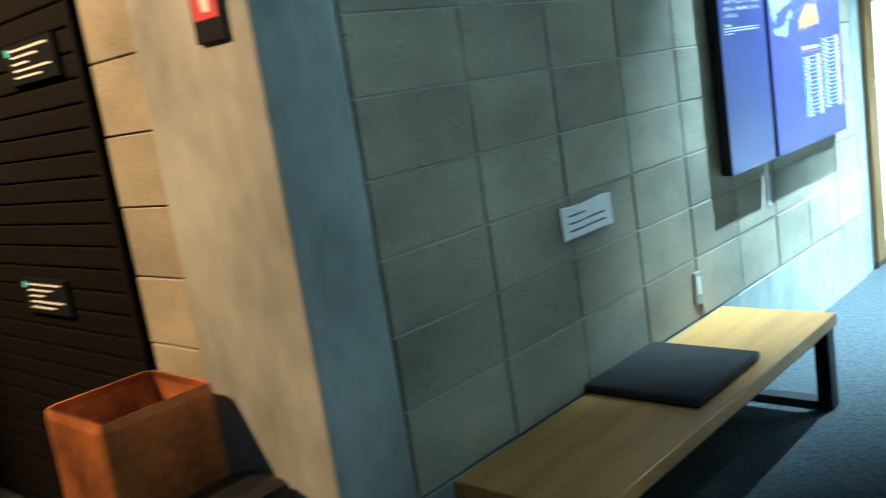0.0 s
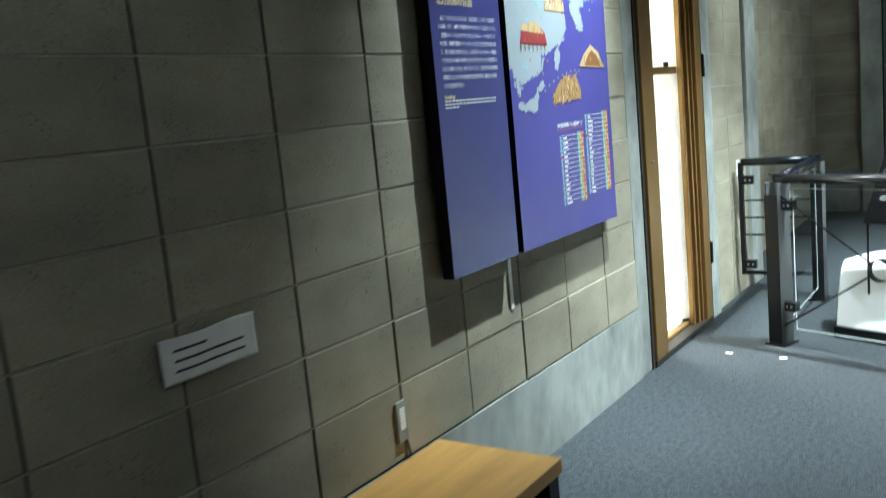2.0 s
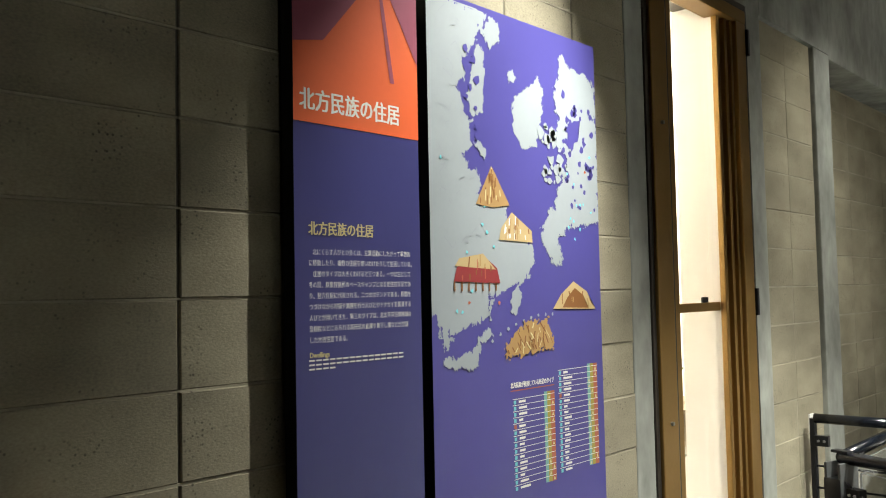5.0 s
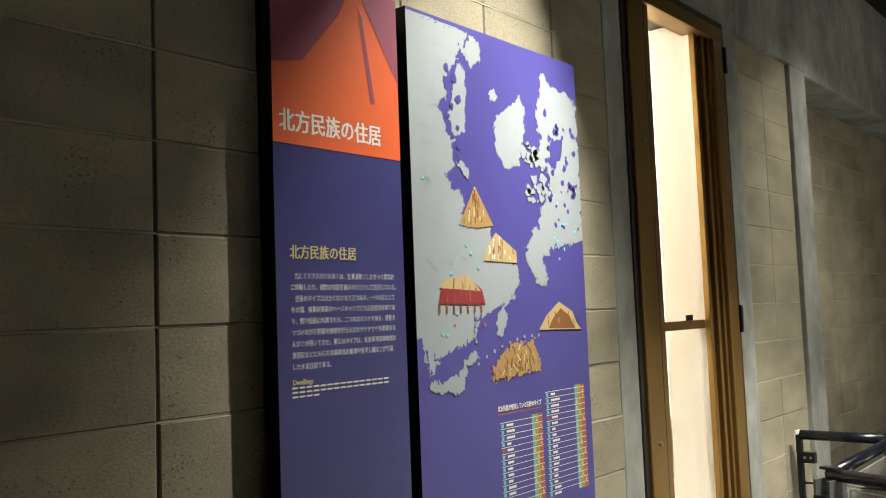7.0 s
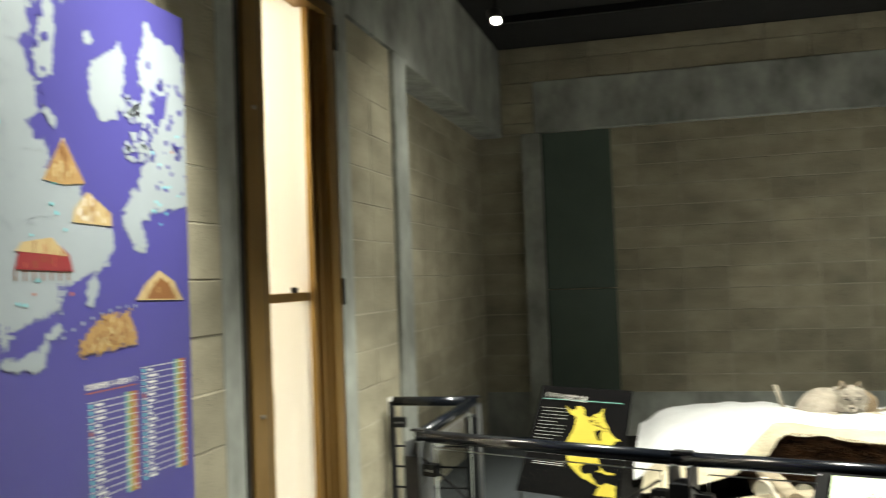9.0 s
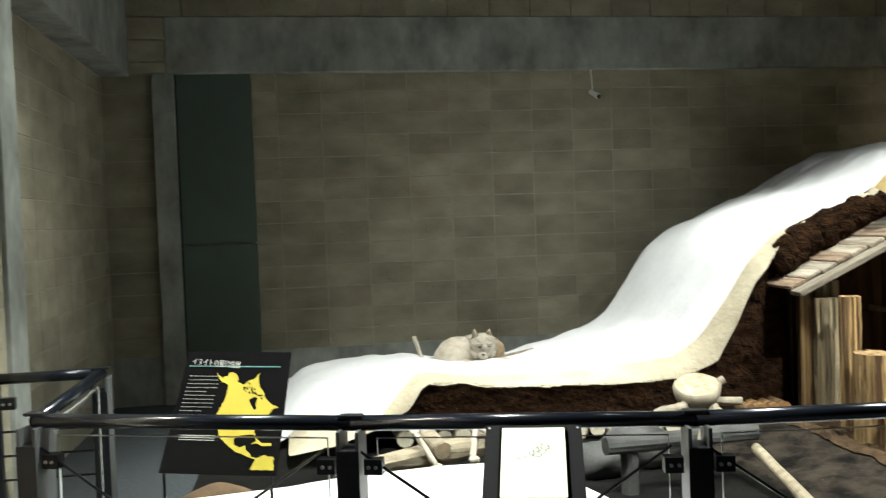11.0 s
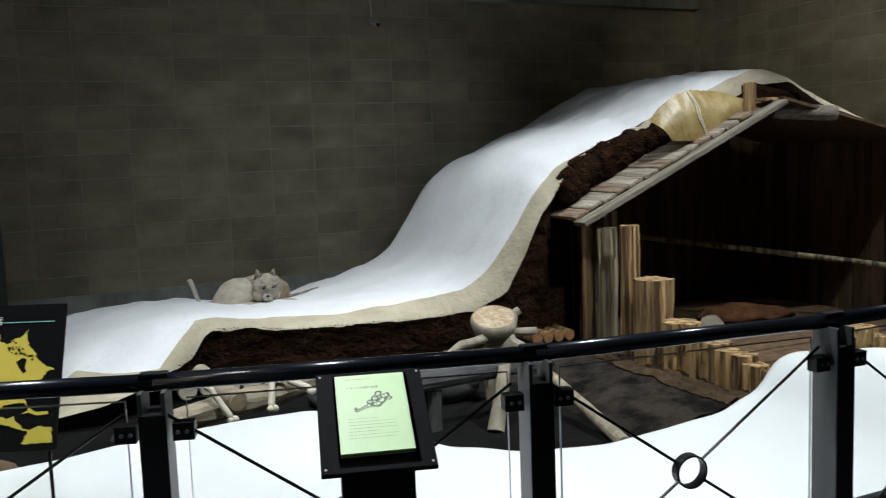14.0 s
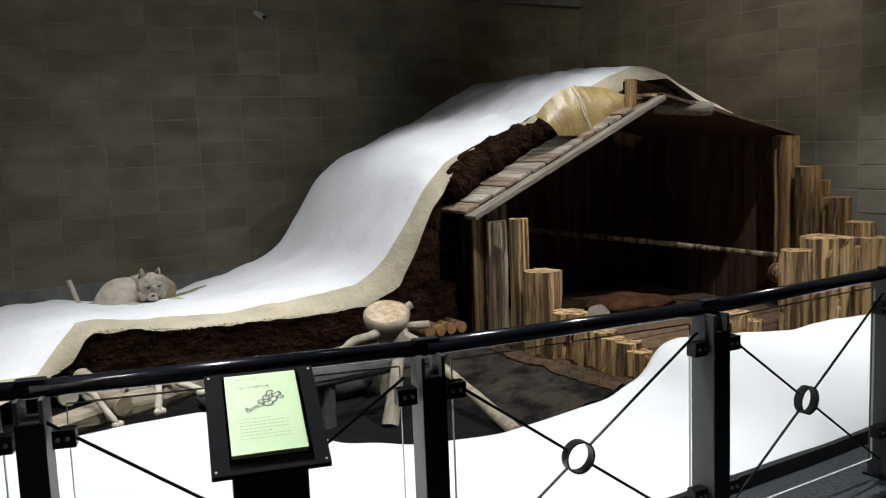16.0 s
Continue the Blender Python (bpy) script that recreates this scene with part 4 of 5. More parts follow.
def map_sign():
    s = thing("map_sign", "black exhibit sign with a yellow continent map on thin legs", "sign")
    c = [Vector((1.005, 6.16, 1.075)), Vector((1.405, 6.06, 1.062)), Vector((1.332, 5.93, 0.61)), Vector((0.885, 6.04, 0.63))]
    out = (c[3] - c[0]).cross(c[1] - c[0]).normalized()
    if out.y > 0:
        out = -out

    def at(u, v, lift):
        return (c[0] * (1 - u) + c[1] * u) * (1 - v) + (c[3] * (1 - u) + c[2] * u) * v + out * lift
    b = bmesh.new()
    f = b.faces.new([b.verts.new(q) for q in c])
    r = bmesh.ops.extrude_face_region(b, geom=[f])
    bmesh.ops.translate(b, vec=-out * 0.012, verts=[v for v in r["geom"] if isinstance(v, bmesh.types.BMVert)])
    part("board", b, MATT, s, "matt black board")
    part("continent", region(SIGN, at, 0.0015, 0.0022, 0.42, 0.46, 0.010, 7), INK_YELLOW, s, "yellow continent map")
    for k in range(26):
        rnd = random.Random(k)
        u = rnd.uniform(0.58, 0.80)
        v, q = 0.245 + (u - 0.58) * 0.35 + rnd.uniform(-0.02, 0.07), rnd.uniform(0.004, 0.012)
        part("lake", flat([(u - q, v), (u, v + q), (u + q, v + q * 0.4), (u + q * 0.3, v - q)], at, 0.0022), MATT, s)
    part("lake", flat([(0.669, 0.396), (0.717, 0.37), (0.745, 0.381), (0.738, 0.437), (0.752, 0.465), (0.729, 0.478), (0.701, 0.445)], at, 0.0022), MATT, s)
    part("island", flat([(0.786, 0.701), (0.81, 0.718), (0.846, 0.742), (0.927, 0.739), (0.931, 0.759), (0.851, 0.765), (0.80, 0.744), (0.744, 0.753), (0.79, 0.728)], at, 0.0015), INK_YELLOW, s)
    x, y, z = (c[1] - c[0]).normalized(), (c[0] - c[3]).normalized(), out
    p0 = at(0.06, 0.105, 0.002)
    letters("sign_title", "イヌイトの竪穴住居", 0.030, Matrix(((x.x, y.x, z.x, p0.x), (x.y, y.y, z.y, p0.y), (x.z, y.z, z.z, p0.z), (0, 0, 0, 1))), INK_WHITE, s, 0.75)
    part("rule", flat([(0.04, 0.118), (0.04, 0.126), (0.92, 0.126), (0.92, 0.118)], at, 0.0015), INK_TEAL, s)
    for k in range(12):
        v = 0.20 + 0.032 * k
        for j in range(13 if k % 5 != 4 else 9):
            u = 0.07 + 0.0225 * j - 0.002 * k
            w_ = 0.010 + 0.006 * random.Random(k * 31 + j).random()
            part("text_bar", flat([(u, v + 0.002), (u, v + 0.009), (u + w_, v + 0.009), (u + w_, v + 0.002)], at, 0.0015), INK_GREYW, s)
    for k in range(3):
        part("text_bar", flat([(0.1, 0.69 + 0.018 * k), (0.1, 0.695 + 0.018 * k), (0.42, 0.695 + 0.018 * k), (0.42, 0.69 + 0.018 * k)], at, 0.0015), INK_WHITE, s)
    for q in (c[2], c[3]):
        p = q + out * -0.006 + (c[1] - c[0]).normalized() * (0.02 if q is c[3] else -0.02)
        part("leg", T(p, (p.x, p.y, 0.25), 0.006, n=8), BLACK, s)


INK_GREYW = plain("soft_white_print", (0.42, 0.42, 0.40))
SIGN = [(0.319, 0.176), (0.383, 0.219), (0.402, 0.202), (0.434, 0.201), (0.435, 0.176), (0.475, 0.168), (0.525, 0.197), (0.534, 0.242), (0.576, 0.269),
        (0.607, 0.264), (0.631, 0.238), (0.684, 0.224), (0.725, 0.179), (0.73, 0.25), (0.76, 0.293), (0.808, 0.339), (0.804, 0.37), (0.875, 0.425),
        (0.957, 0.455), (0.899, 0.465), (0.857, 0.52), (0.837, 0.554), (0.754, 0.562), (0.759, 0.658), (0.792, 0.719), (0.753, 0.671), (0.626, 0.685),
        (0.586, 0.716), (0.599, 0.756), (0.645, 0.776), (0.694, 0.763), (0.711, 0.793), (0.767, 0.847), (0.811, 0.862), (0.863, 0.835), (0.96, 0.849),
        (0.97, 0.947), (0.77, 0.953), (0.801, 0.872), (0.695, 0.835), (0.616, 0.812), (0.484, 0.718), (0.444, 0.674), (0.396, 0.558), (0.395, 0.511),
        (0.449, 0.382), (0.451, 0.274), (0.37, 0.241)]
map_sign()


# ---------------------------------------------------------------- the winter house exhibit
def curve(x, xs, ys):
    return float(np.interp(x, xs, ys))


def y_cut(x):
    return curve(x, [1, 2.2, 4.6, 4.95, 5.6, 6.0, 6.43, 7.6], [8.6, 8.48, 8.24, 8.36, 8.25, 8.02, 7.8, 7.58])


HX = [1.25, 1.45, 1.94, 2.26, 2.55, 3.08, 3.68, 4.01, 4.22, 4.45, 4.55, 4.79, 5.22, 5.54, 5.85, 6.10, 6.28, 6.54, 6.96, 7.25]
HZ = [0.36, 0.50, 0.56, 0.57, 0.53, 0.52, 0.56, 0.60, 0.74, 1.06, 1.25, 1.44, 1.59, 1.70, 1.88, 2.02, 2.07, 1.93, 1.73, 1.60]
BX = [1.96, 2.14, 2.22, 2.27, 2.45, 2.60, 2.76, 3.14, 3.58, 4.00, 4.26, 4.42, 4.54, 4.79, 5.13, 5.31, 5.58, 5.70]
BZ = [0.23, 0.305, 0.42, 0.46, 0.452, 0.438, 0.412, 0.408, 0.40, 0.415, 0.53, 0.82, 1.06, 1.345, 1.50, 1.575, 1.63, 1.635]


def smooth_curve(x, xs, ys, w=0.07):
    return sum(curve(x + d * w, xs, ys) for d in (-1, -0.5, 0, 0.5, 1)) / 5


def hill_top(x):
    return smooth_curve(x, HX, HZ)


def front_z(x):
    """Lower edge of the snow's face: the cut where the peat begins, or the foot of the drift."""
    return curve(x, [1.25, 1.9, 1.96] + BX[1:] + [5.85, 6.2, 6.4, 6.65, 6.97, 7.25], [0.10, 0.20, 0.23] + BZ[1:] + [1.72, 1.92, 1.935, 1.775, 1.665, 1.55])


def snow_hill():
    h = thing("snow_covered_mound", "snow-covered peat mound over a winter house", "mound")

    def top(u, v):
        x = 1.25 + 6.0 * u
        ya = y_cut(x) + (0.10 if x < 5.5 else 0.04)
        y = ya + (10.25 - ya) * v
        z = hill_top(x + 0.12 * v * curve(x, [3.5, 3.9, 5.7, 6.2], [0, 1, 1, 0]))
        z += 0.03 * abs(noise.noise((x * 6, y * 6, 9))) * curve(x, [4.9, 5.4, 6.1, 6.4], [0, 1, 1, 0])
        edge = 0.05 * math.exp(-v * 18) * (1 if x < 5.5 else 0.3)
        back = -0.14 * v * curve(x, [3.2, 3.9], [1, 0]) - 0.22 * max(0.0, v - 0.85) ** 1.5 / 0.06 * curve(x, [3.4, 4.2], [0.1, 1])
        left = 0.0 if x > 2.15 else -0.25 * (2.15 - x) / 0.9 * (1 - v) ** 2
        z += 0.028 * noise.noise((x * 2.2, y * 2.2, 0.3)) + 0.014 * noise.noise((x * 5, y * 5, 3)) + 0.005 * noise.noise((x * 14, y * 14, 5)) - edge + back + left
        z += 0.055 * math.sin(math.pi * min(1, v * 1.2)) * curve(x, [4.1, 4.5, 5.9, 6.3], [0, 1, 1, 0])
        return Vector((x, y + 0.02 * noise.noise((x * 3, 0, 2)), z))
    grid("snow_top", top, 220, 64, SNOW, h, "white plaster snow surface")

    def face(u, v, upper=False):
        x = 1.25 + 6.0 * u
        p = top(u, 0)
        zb = min(front_z(x), p.z - 0.012)
        if 2.0 < x < 5.6:
            zb += 0.018 * noise.noise((x * 7, 2, 1)) + 0.009 * noise.noise((x * 31, 2, 1))
        zc = min(p.z, max(zb, curve(x, [1.93, 2.05, 2.18, 2.25, 2.29], [0.27, 0.385, 0.505, 0.56, 2.5])))
        z = p.z + (zc - p.z) * v if upper else zc + (zb - zc) * v
        v = (p.z - z) / max(0.02, p.z - zb)
        bulge = -0.05 * math.sin(math.pi * min(1, v * 1.1) * 0.55)
        slope = 0 if x > 2.1 else -0.35 * v * min(1, (2.1 - x) / 0.5)
        return Vector((x, p.y + bulge + slope - (0.10 if x < 5.5 else 0.04) * v ** 0.7, z))
    grid("snow_edge", lambda u, v: face(0.012 + 0.988 * u, v), 460, 8, CREAM, h, "cream cut edge of the snow")
    grid("snow_front", lambda u, v: face(0.17 * u, v, True), 60, 10, SNOW, h, "white front of the drift")

    def peat(u, v):
        x = 1.95 + (5.72 - 1.95) * u
        zt = front_z(x) + curve(x, [4.2, 4.6], [-0.006, 0.018])
        zb = curve(x, [1.95, 2.1, 4.1, 4.4, 4.85, 4.9, 5.0, 5.72], [0.18, 0.15, 0.15, 0.06, 0.04, 1.06, 1.10, 1.52])
        z = zt + (min(zb, zt - 0.01) - zt) * v
        n = noise.noise((x * 5, z * 5, 1)) * 0.03 + noise.noise((x * 14, z * 14, 4)) * 0.022 + noise.noise((x * 35, z * 35, 2)) * 0.014
        return Vector((x, y_cut(x) + curve(x, [4.2, 4.6], [-0.025, 0.03]) + n + 0.03 * math.exp(-v * 14), z))
    grid("peat_layer", peat, 260, 40, PEAT, h, "dark brown fibrous peat", smooth=False)
    rnd = random.Random(3)
    b = bmesh.new()      # fringe of fibres hanging from the cut
    for k in range(2600):
        x = rnd.uniform(1.98, 5.6)
        z = front_z(x) + rnd.uniform(-0.012, 0.012)
        y = y_cut(x) - 0.045 + rnd.uniform(-0.01, 0.02)
        l = rnd.uniform(0.008, 0.03)
        a = rnd.uniform(-0.8, 0.8)
        q = [Vector((x, y, z)), Vector((x + 0.004, y, z)), Vector((x + math.sin(a) * l, y - 0.01, z - abs(math.cos(a)) * l * rnd.choice((1, 0.6, -0.45))))]
        b.faces.new([b.verts.new(p) for p in q])
    for k in range(4200):      # loose fibres on the face of the peat
        x = rnd.uniform(2.0, 4.75)
        z = rnd.uniform(0.15, max(0.17, front_z(x)))
        y = y_cut(x) + curve(x, [4.2, 4.6], [-0.075, 0.0]) + rnd.uniform(-0.012, 0.012)
        l, a = rnd.uniform(0.012, 0.045), rnd.uniform(0, 6.28)
        q = [Vector((x, y, z)), Vector((x + 0.003, y, z + 0.003)), Vector((x + math.cos(a) * l, y - 0.012, z + math.sin(a) * l * 0.6))]
        b.faces.new([b.verts.new(p) for p in q])
    tagged(part("fringe", b, PEAT, h), kind="stuff")
    for k in range(8):      # the sods of turf on the roof
        x = 4.80 + 0.108 * k
        b = bmesh.new()
        low = 1.085 + 0.545 * (x - 4.78)
        mid, half = (low + front_z(x) + 0.01) / 2, max(0.06, (front_z(x) + 0.03 - low) / 2)
        bmesh.ops.create_icosphere(b, subdivisions=4, radius=1, matrix=Matrix.Translation((x, y_cut(x) - 0.045, mid)) @ Matrix.Diagonal((0.088, 0.115, half + (0.03 if k % 2 else 0.0), 1)))
        for v in b.verts:
            c = v.co.copy()
            v.co += Vector((noise.noise(c * 18), noise.noise(c * 18 + Vector((5, 0, 0))), noise.noise(c * 18 + Vector((0, 5, 0))))) * 0.022
            v.co += Vector((noise.noise(c * 70), noise.noise(c * 70 + Vector((5, 0, 0))), noise.noise(c * 70 + Vector((0, 5, 0))))) * 0.012
        for v in list(b.verts):      # short fibres standing out
            if rnd.random() < 0.35:
                q = (v.co - Vector((x, y_cut(x), mid))).normalized() * rnd.uniform(0.008, 0.02)
                p = v.co.copy()
                b.faces.new([b.verts.new(p), b.verts.new(p + Vector((0.004, 0, 0.002))), b.verts.new(p + q + Vector((rnd.uniform(-0.006, 0.006), 0, rnd.uniform(-0.006, 0.006))))])
        part("sod", b, PEAT, h)
    b = bmesh.new()      # dark turf under the ridge
    box(b, 6.10, 6.55, 7.78, 7.95, 1.80, 1.93, bevel=0.03)
    for v in b.verts:
        v.co.z += (6.3 - v.co.x) * 0.35 * (v.co.x > 6.3)
    part("ridge_turf", b, PEAT, h)
    # near-black sheet added to make the passage read as shaded
    structure("tunnel_back", B(1.9, 4.7, 8.75, 8.8, 0.02, 0.42), PITM, "near-black sheet standing for the shade inside the entrance passage", "earth")


SX = [0.72, 0.90, 1.30, 1.65, 2.0, 2.33, 2.60, 2.90, 3.27, 3.80, 4.50, 4.74, 4.85, 5.0, 5.42, 6.0, 6.45, 6.85, 8.1]
SZ = [0.36, 0.42, 0.45, 0.46, 0.48, 0.48, 0.38, 0.22, 0.12, 0.07, 0.12, 0.20, 0.34, 0.375, 0.335, 0.27, 0.28, 0.26, 0.30]


def rail_y(x):
    return curve(x, [p[0] for p in RAIL[2:]], [p[1] for p in RAIL[2:]])


def snow_bank():
    s = thing("snow_bank", "smooth white plaster snow bank behind the railing", "snow bank")

    def f(u, v):
        x = 0.74 + (8.1 - 0.74) * u
        ya, yb = rail_y(x) + 0.27, 6.36
        if v > 0.9:
            w = (v - 0.9) / 0.1
            return Vector((x, yb + 0.05 * w + 0.03 * noise.noise((x * 4, 1, 1)), max(0.01, f(u, 0.9).z * (1 - w))))
        w = v / 0.9
        zc = smooth_curve(x, SX, SZ, 0.05)
        k = math.sin(w * math.pi / 2) ** 0.8
        z = 0.06 + (zc - 0.06) * k + 0.012 * noise.noise((x * 2, w * 4, 7)) * w
        return Vector((x, ya + (yb - ya) * w + 0.03 * noise.noise((x * 4, 1, 1)) * w, z))
    grid("snow_surface", f, 190, 40, SNOWB, s)

    def end(u, v):
        p = f(0, u)
        return Vector((p.x - 0.004, p.y, p.z * (1 - v)))
    grid("snow_end", end, 40, 3, SNOWB, s)

    def kerb(u, v):
        x = 0.73 + (8.1 - 0.73) * u
        y = rail_y(x) + 0.262
        a = v * 3
        pts = [(0.02, 0.065), (-0.015, 0.065), (-0.015, 0.0), (0.0, 0.0)]
        i = min(2, int(a))
        w = a - i
        p, q = pts[i], pts[i + 1]
        return Vector((x, y + p[0] + (q[0] - p[0]) * w, p[1] + (q[1] - p[1]) * w))
    k = tagged(grid("kerb", kerb, 120, 3, BLACK, None, smooth=False), "low black kerb strip along the snow", "kerb", kind="structure")
    structure("pit_ground", B(0.76, XR, 6.3, YB + 0.07, 0.0, 0.02), PITM, "earth ground of the exhibit, coloured near black for the pit's shade", "ground")


# earth taken down to near black, so its colour carries the pit's shade
PITM = material("shaded_earth", (0.007, 0.0065, 0.006), 0.95, 0.4, 6, 60, 0.8, depth=0.02)


def log_post(x, y, z0, z1, r, square=0.0, lean=0.0, seed=0):
    """An upright split log: uneven section, checked sides, sawn top."""
    b = bmesh.new()
    n, rings = 36, 10
    cracks = {random.Random(seed * 7 + j).randrange(36): random.Random(seed * 5 + j).uniform(-3, 3) for j in range(7)}
    rows = []
    for i in range(rings + 1):
        f = i / rings
        row = []
        for k in range(n):
            t = 2 * math.pi * k / n
            q = r * (1 + 0.16 * noise.noise((math.cos(t) * 1.7 + seed * 3.1, math.sin(t) * 1.7, f * 1.5)) + 0.05 * noise.noise((k * 3.3, f * 6, seed)))
            for c0, drift in cracks.items():
                if abs((k - c0 - drift * f + 18) % 36 - 18) < 0.75:
                    q *= 0.74
            row.append(b.verts.new((x + lean * f + q * math.cos(t), y + q * math.sin(t) * (1 - square * 0.3), z0 + (z1 - z0) * f + (0.006 * noise.noise((k, seed, 0)) if i == rings else 0))))
        rows.append(row)
    for i in range(rings):
        for k in range(n):
            b.faces.new((rows[i][k], rows[i][(k + 1) % n], rows[i + 1][(k + 1) % n], rows[i + 1][k]))
    b.faces.new(rows[0][::-1])
    b.faces.new(rows[-1])
    return b


def winter_house():
    h = thing("winter_house", "cutaway log winter house with a plank roof", "house")
    k = 0
    for x, y, z1, r, m in ((4.90, 8.13, 0.965, 0.07, WOOD), (4.90, 7.95, 0.955, 0.075, GREYW), (4.99, 8.06, 1.06, 0.07, GREYW), (4.87, 7.64, 0.99, 0.066, WOOD),
                           (4.87, 7.40, 0.665, 0.125, WOOD), (4.87, 7.12, 0.43, 0.115, WOOD), (4.87, 6.96, 0.34, 0.085, WOOD), (4.88, 6.83, 0.355, 0.08, WOOD),
                           (4.86, 6.72, 0.335, 0.075, WOOD), (4.88, 6.61, 0.325, 0.075, WOOD), (4.87, 6.51, 0.29, 0.07, WOOD), (4.90, 6.42, 0.27, 0.065, WOOD)):
        part("wall_post", log_post(x, y, 0.02, z1, r, seed=k), m, h)
        k += 1
    for x, y, z1, r in ((7.62, 7.62, 1.46, 0.10), (7.62, 7.40, 1.21, 0.11), (7.66, 7.30, 1.10, 0.06), (7.62, 7.15, 0.97, 0.11), (7.62, 6.95, 0.79, 0.11),
                        (6.72, 6.85, 0.665, 0.115), (7.06, 6.85, 0.73, 0.185), (7.36, 6.86, 0.63, 0.09), (7.60, 6.85, 0.68, 0.13),
                        (6.10, 6.85, 0.30, 0.10), (5.86, 6.83, 0.27, 0.07), (6.28, 6.86, 0.22, 0.07)):
        # the rear posts take the darkened wood, for the shade under the roof
        part("wall_post", log_post(x, y, 0.02, z1, r, seed=k), SHADEW if y > 7.0 else WOOD, h)
        k += 1
    rnd = random.Random(11)
    x = 4.98
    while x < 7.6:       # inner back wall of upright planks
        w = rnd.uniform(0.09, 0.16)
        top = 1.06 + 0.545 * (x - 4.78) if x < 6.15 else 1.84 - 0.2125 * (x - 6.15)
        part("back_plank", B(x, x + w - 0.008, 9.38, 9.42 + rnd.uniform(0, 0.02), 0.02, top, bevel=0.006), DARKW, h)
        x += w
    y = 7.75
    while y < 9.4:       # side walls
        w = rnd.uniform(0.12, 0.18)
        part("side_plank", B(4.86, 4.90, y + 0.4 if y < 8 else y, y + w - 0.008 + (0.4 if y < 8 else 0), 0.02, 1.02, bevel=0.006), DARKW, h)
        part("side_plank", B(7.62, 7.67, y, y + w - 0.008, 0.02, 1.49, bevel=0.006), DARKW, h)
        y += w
    part("bench_log", T((7.47, 7.50, 0.485), (6.1, 9.36, 0.715), 0.022, 0.026, n=12, wobble=0.02, rings=8, seed=3), GREYW, h)
    part("floor_log", T((7.40, 7.42, 0.33), (7.52, 7.62, 0.33), 0.085, n=16, wobble=0.01, rings=4, seed=4), WOOD, h)
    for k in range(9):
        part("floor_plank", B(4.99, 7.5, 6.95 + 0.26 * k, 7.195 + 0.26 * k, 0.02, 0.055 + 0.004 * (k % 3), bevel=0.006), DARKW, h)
    # roof: boards laid along the ridge direction, a rake board on the cut
    E, R = Vector((4.74, 7.86, 1.005)), Vector((6.13, 7.50, 1.765))
    d = (R - E).normalized()
    back = Vector((0.05, 1.7, 0.0))
    up = d.cross(back.normalized()).normalized()
    if up.z < 0:
        up = -up

    def slab(name, a, b_, thick, yfrom, yto, mat):
        m = bmesh.new()
        q = [E + d * a + back * yfrom, E + d * b_ + back * yfrom, E + d * b_ + back * yto, E + d * a + back * yto]
        lo = [m.verts.new(v) for v in q]
        hi = [m.verts.new(v + up * thick) for v in q]
        m.faces.new(lo[::-1])
        m.faces.new(hi)
        for i in range(4):
            m.faces.new((lo[i], lo[(i + 1) % 4], hi[(i + 1) % 4], hi[i]))
        bmesh.ops.bevel(m, geom=m.edges[:], offset=0.004, segments=1, affect="EDGES")
        return part(name, m, mat, h)
    L = (R - E).length
    slab("rake_board", -0.06, L, 0.035, 0.0, 0.085, RAKEW)
    n_boards = 13
    for k in range(n_boards):
        a = -0.05 + k * 0.112
        m_ = BOARDW if k % 3 else GREYB
        o = slab("roof_board", a, a + 0.108, 0.026, 0.055 + 0.022 * rnd.random() - 0.002 * k, 0.40 + 0.05 * k, m_)
        o.location = up * (0.037 + 0.009 * rnd.random())
    E2 = Vector((7.66, 7.56, 1.47))
    m = bmesh.new()
    q = [R + Vector((0, 0.05, 0.03)), E2, E2 + back, R + back + Vector((0, 0, 0.03))]
    lo = [m.verts.new(v) for v in q]
    hi = [m.verts.new(v + Vector((0, 0, 0.022))) for v in q]
    m.faces.new(lo[::-1])
    m.faces.new(hi)
    for i in range(4):
        m.faces.new((lo[i], lo[(i + 1) % 4], hi[(i + 1) % 4], hi[i]))
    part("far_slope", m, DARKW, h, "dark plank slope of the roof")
    part("ridge_log", T((6.20, 7.72, 1.725), (6.62, 7.54, 1.69), 0.056, n=18, wobble=0.006, rings=3), RAKEW, h)
    part("ridge_log_end", T((6.62, 7.54, 1.69), (6.625, 7.538, 1.6896), 0.052, n=18), GREYB, h, "sawn end of the ridge log")
    part("ridge_log", T((6.20, 7.75, 1.72), (6.25, 9.4, 1.74), 0.06, n=14), DARKW, h)
    part("smoke_post", B(5.94, 6.01, 7.68, 7.74, 1.70, 1.925, bevel=0.006), WOOD, h)
    part("smoke_post_cap", B(6.0, 6.2, 7.60, 7.74, 1.79, 1.812, bevel=0.004), WOOD, h)
    # gut-skin skylight: two bellied fans meeting in a seam
    g = thing("gut_skin_skylight", "yellowish translucent gut-skin skylight on the roof", "skylight")
    base0, base1 = Vector((5.39, 7.84, 1.535)), Vector((6.20, 7.74, 1.765))
    mid0 = Vector((5.635, 7.80, 1.525))
    apex = Vector((5.603, 7.93, 1.893))

    def fan(u, v):
        a = base0.lerp(mid0, u / 0.4) if u < 0.4 else mid0.lerp(base1, (u - 0.4) / 0.6)
        rim = [Vector((5.275, 7.95, 1.68)), Vector((5.36, 7.95, 1.765)), Vector((5.49, 7.94, 1.855)), apex, Vector((5.73, 7.92, 1.885)), Vector((5.865, 7.9, 1.878)), Vector((6.034, 7.87, 1.83)), Vector((6.21, 7.78, 1.772))]
        i = min(6, int(u * 7))
        t = rim[i].lerp(rim[i + 1], u * 7 - i)
        p = a.lerp(t, v)
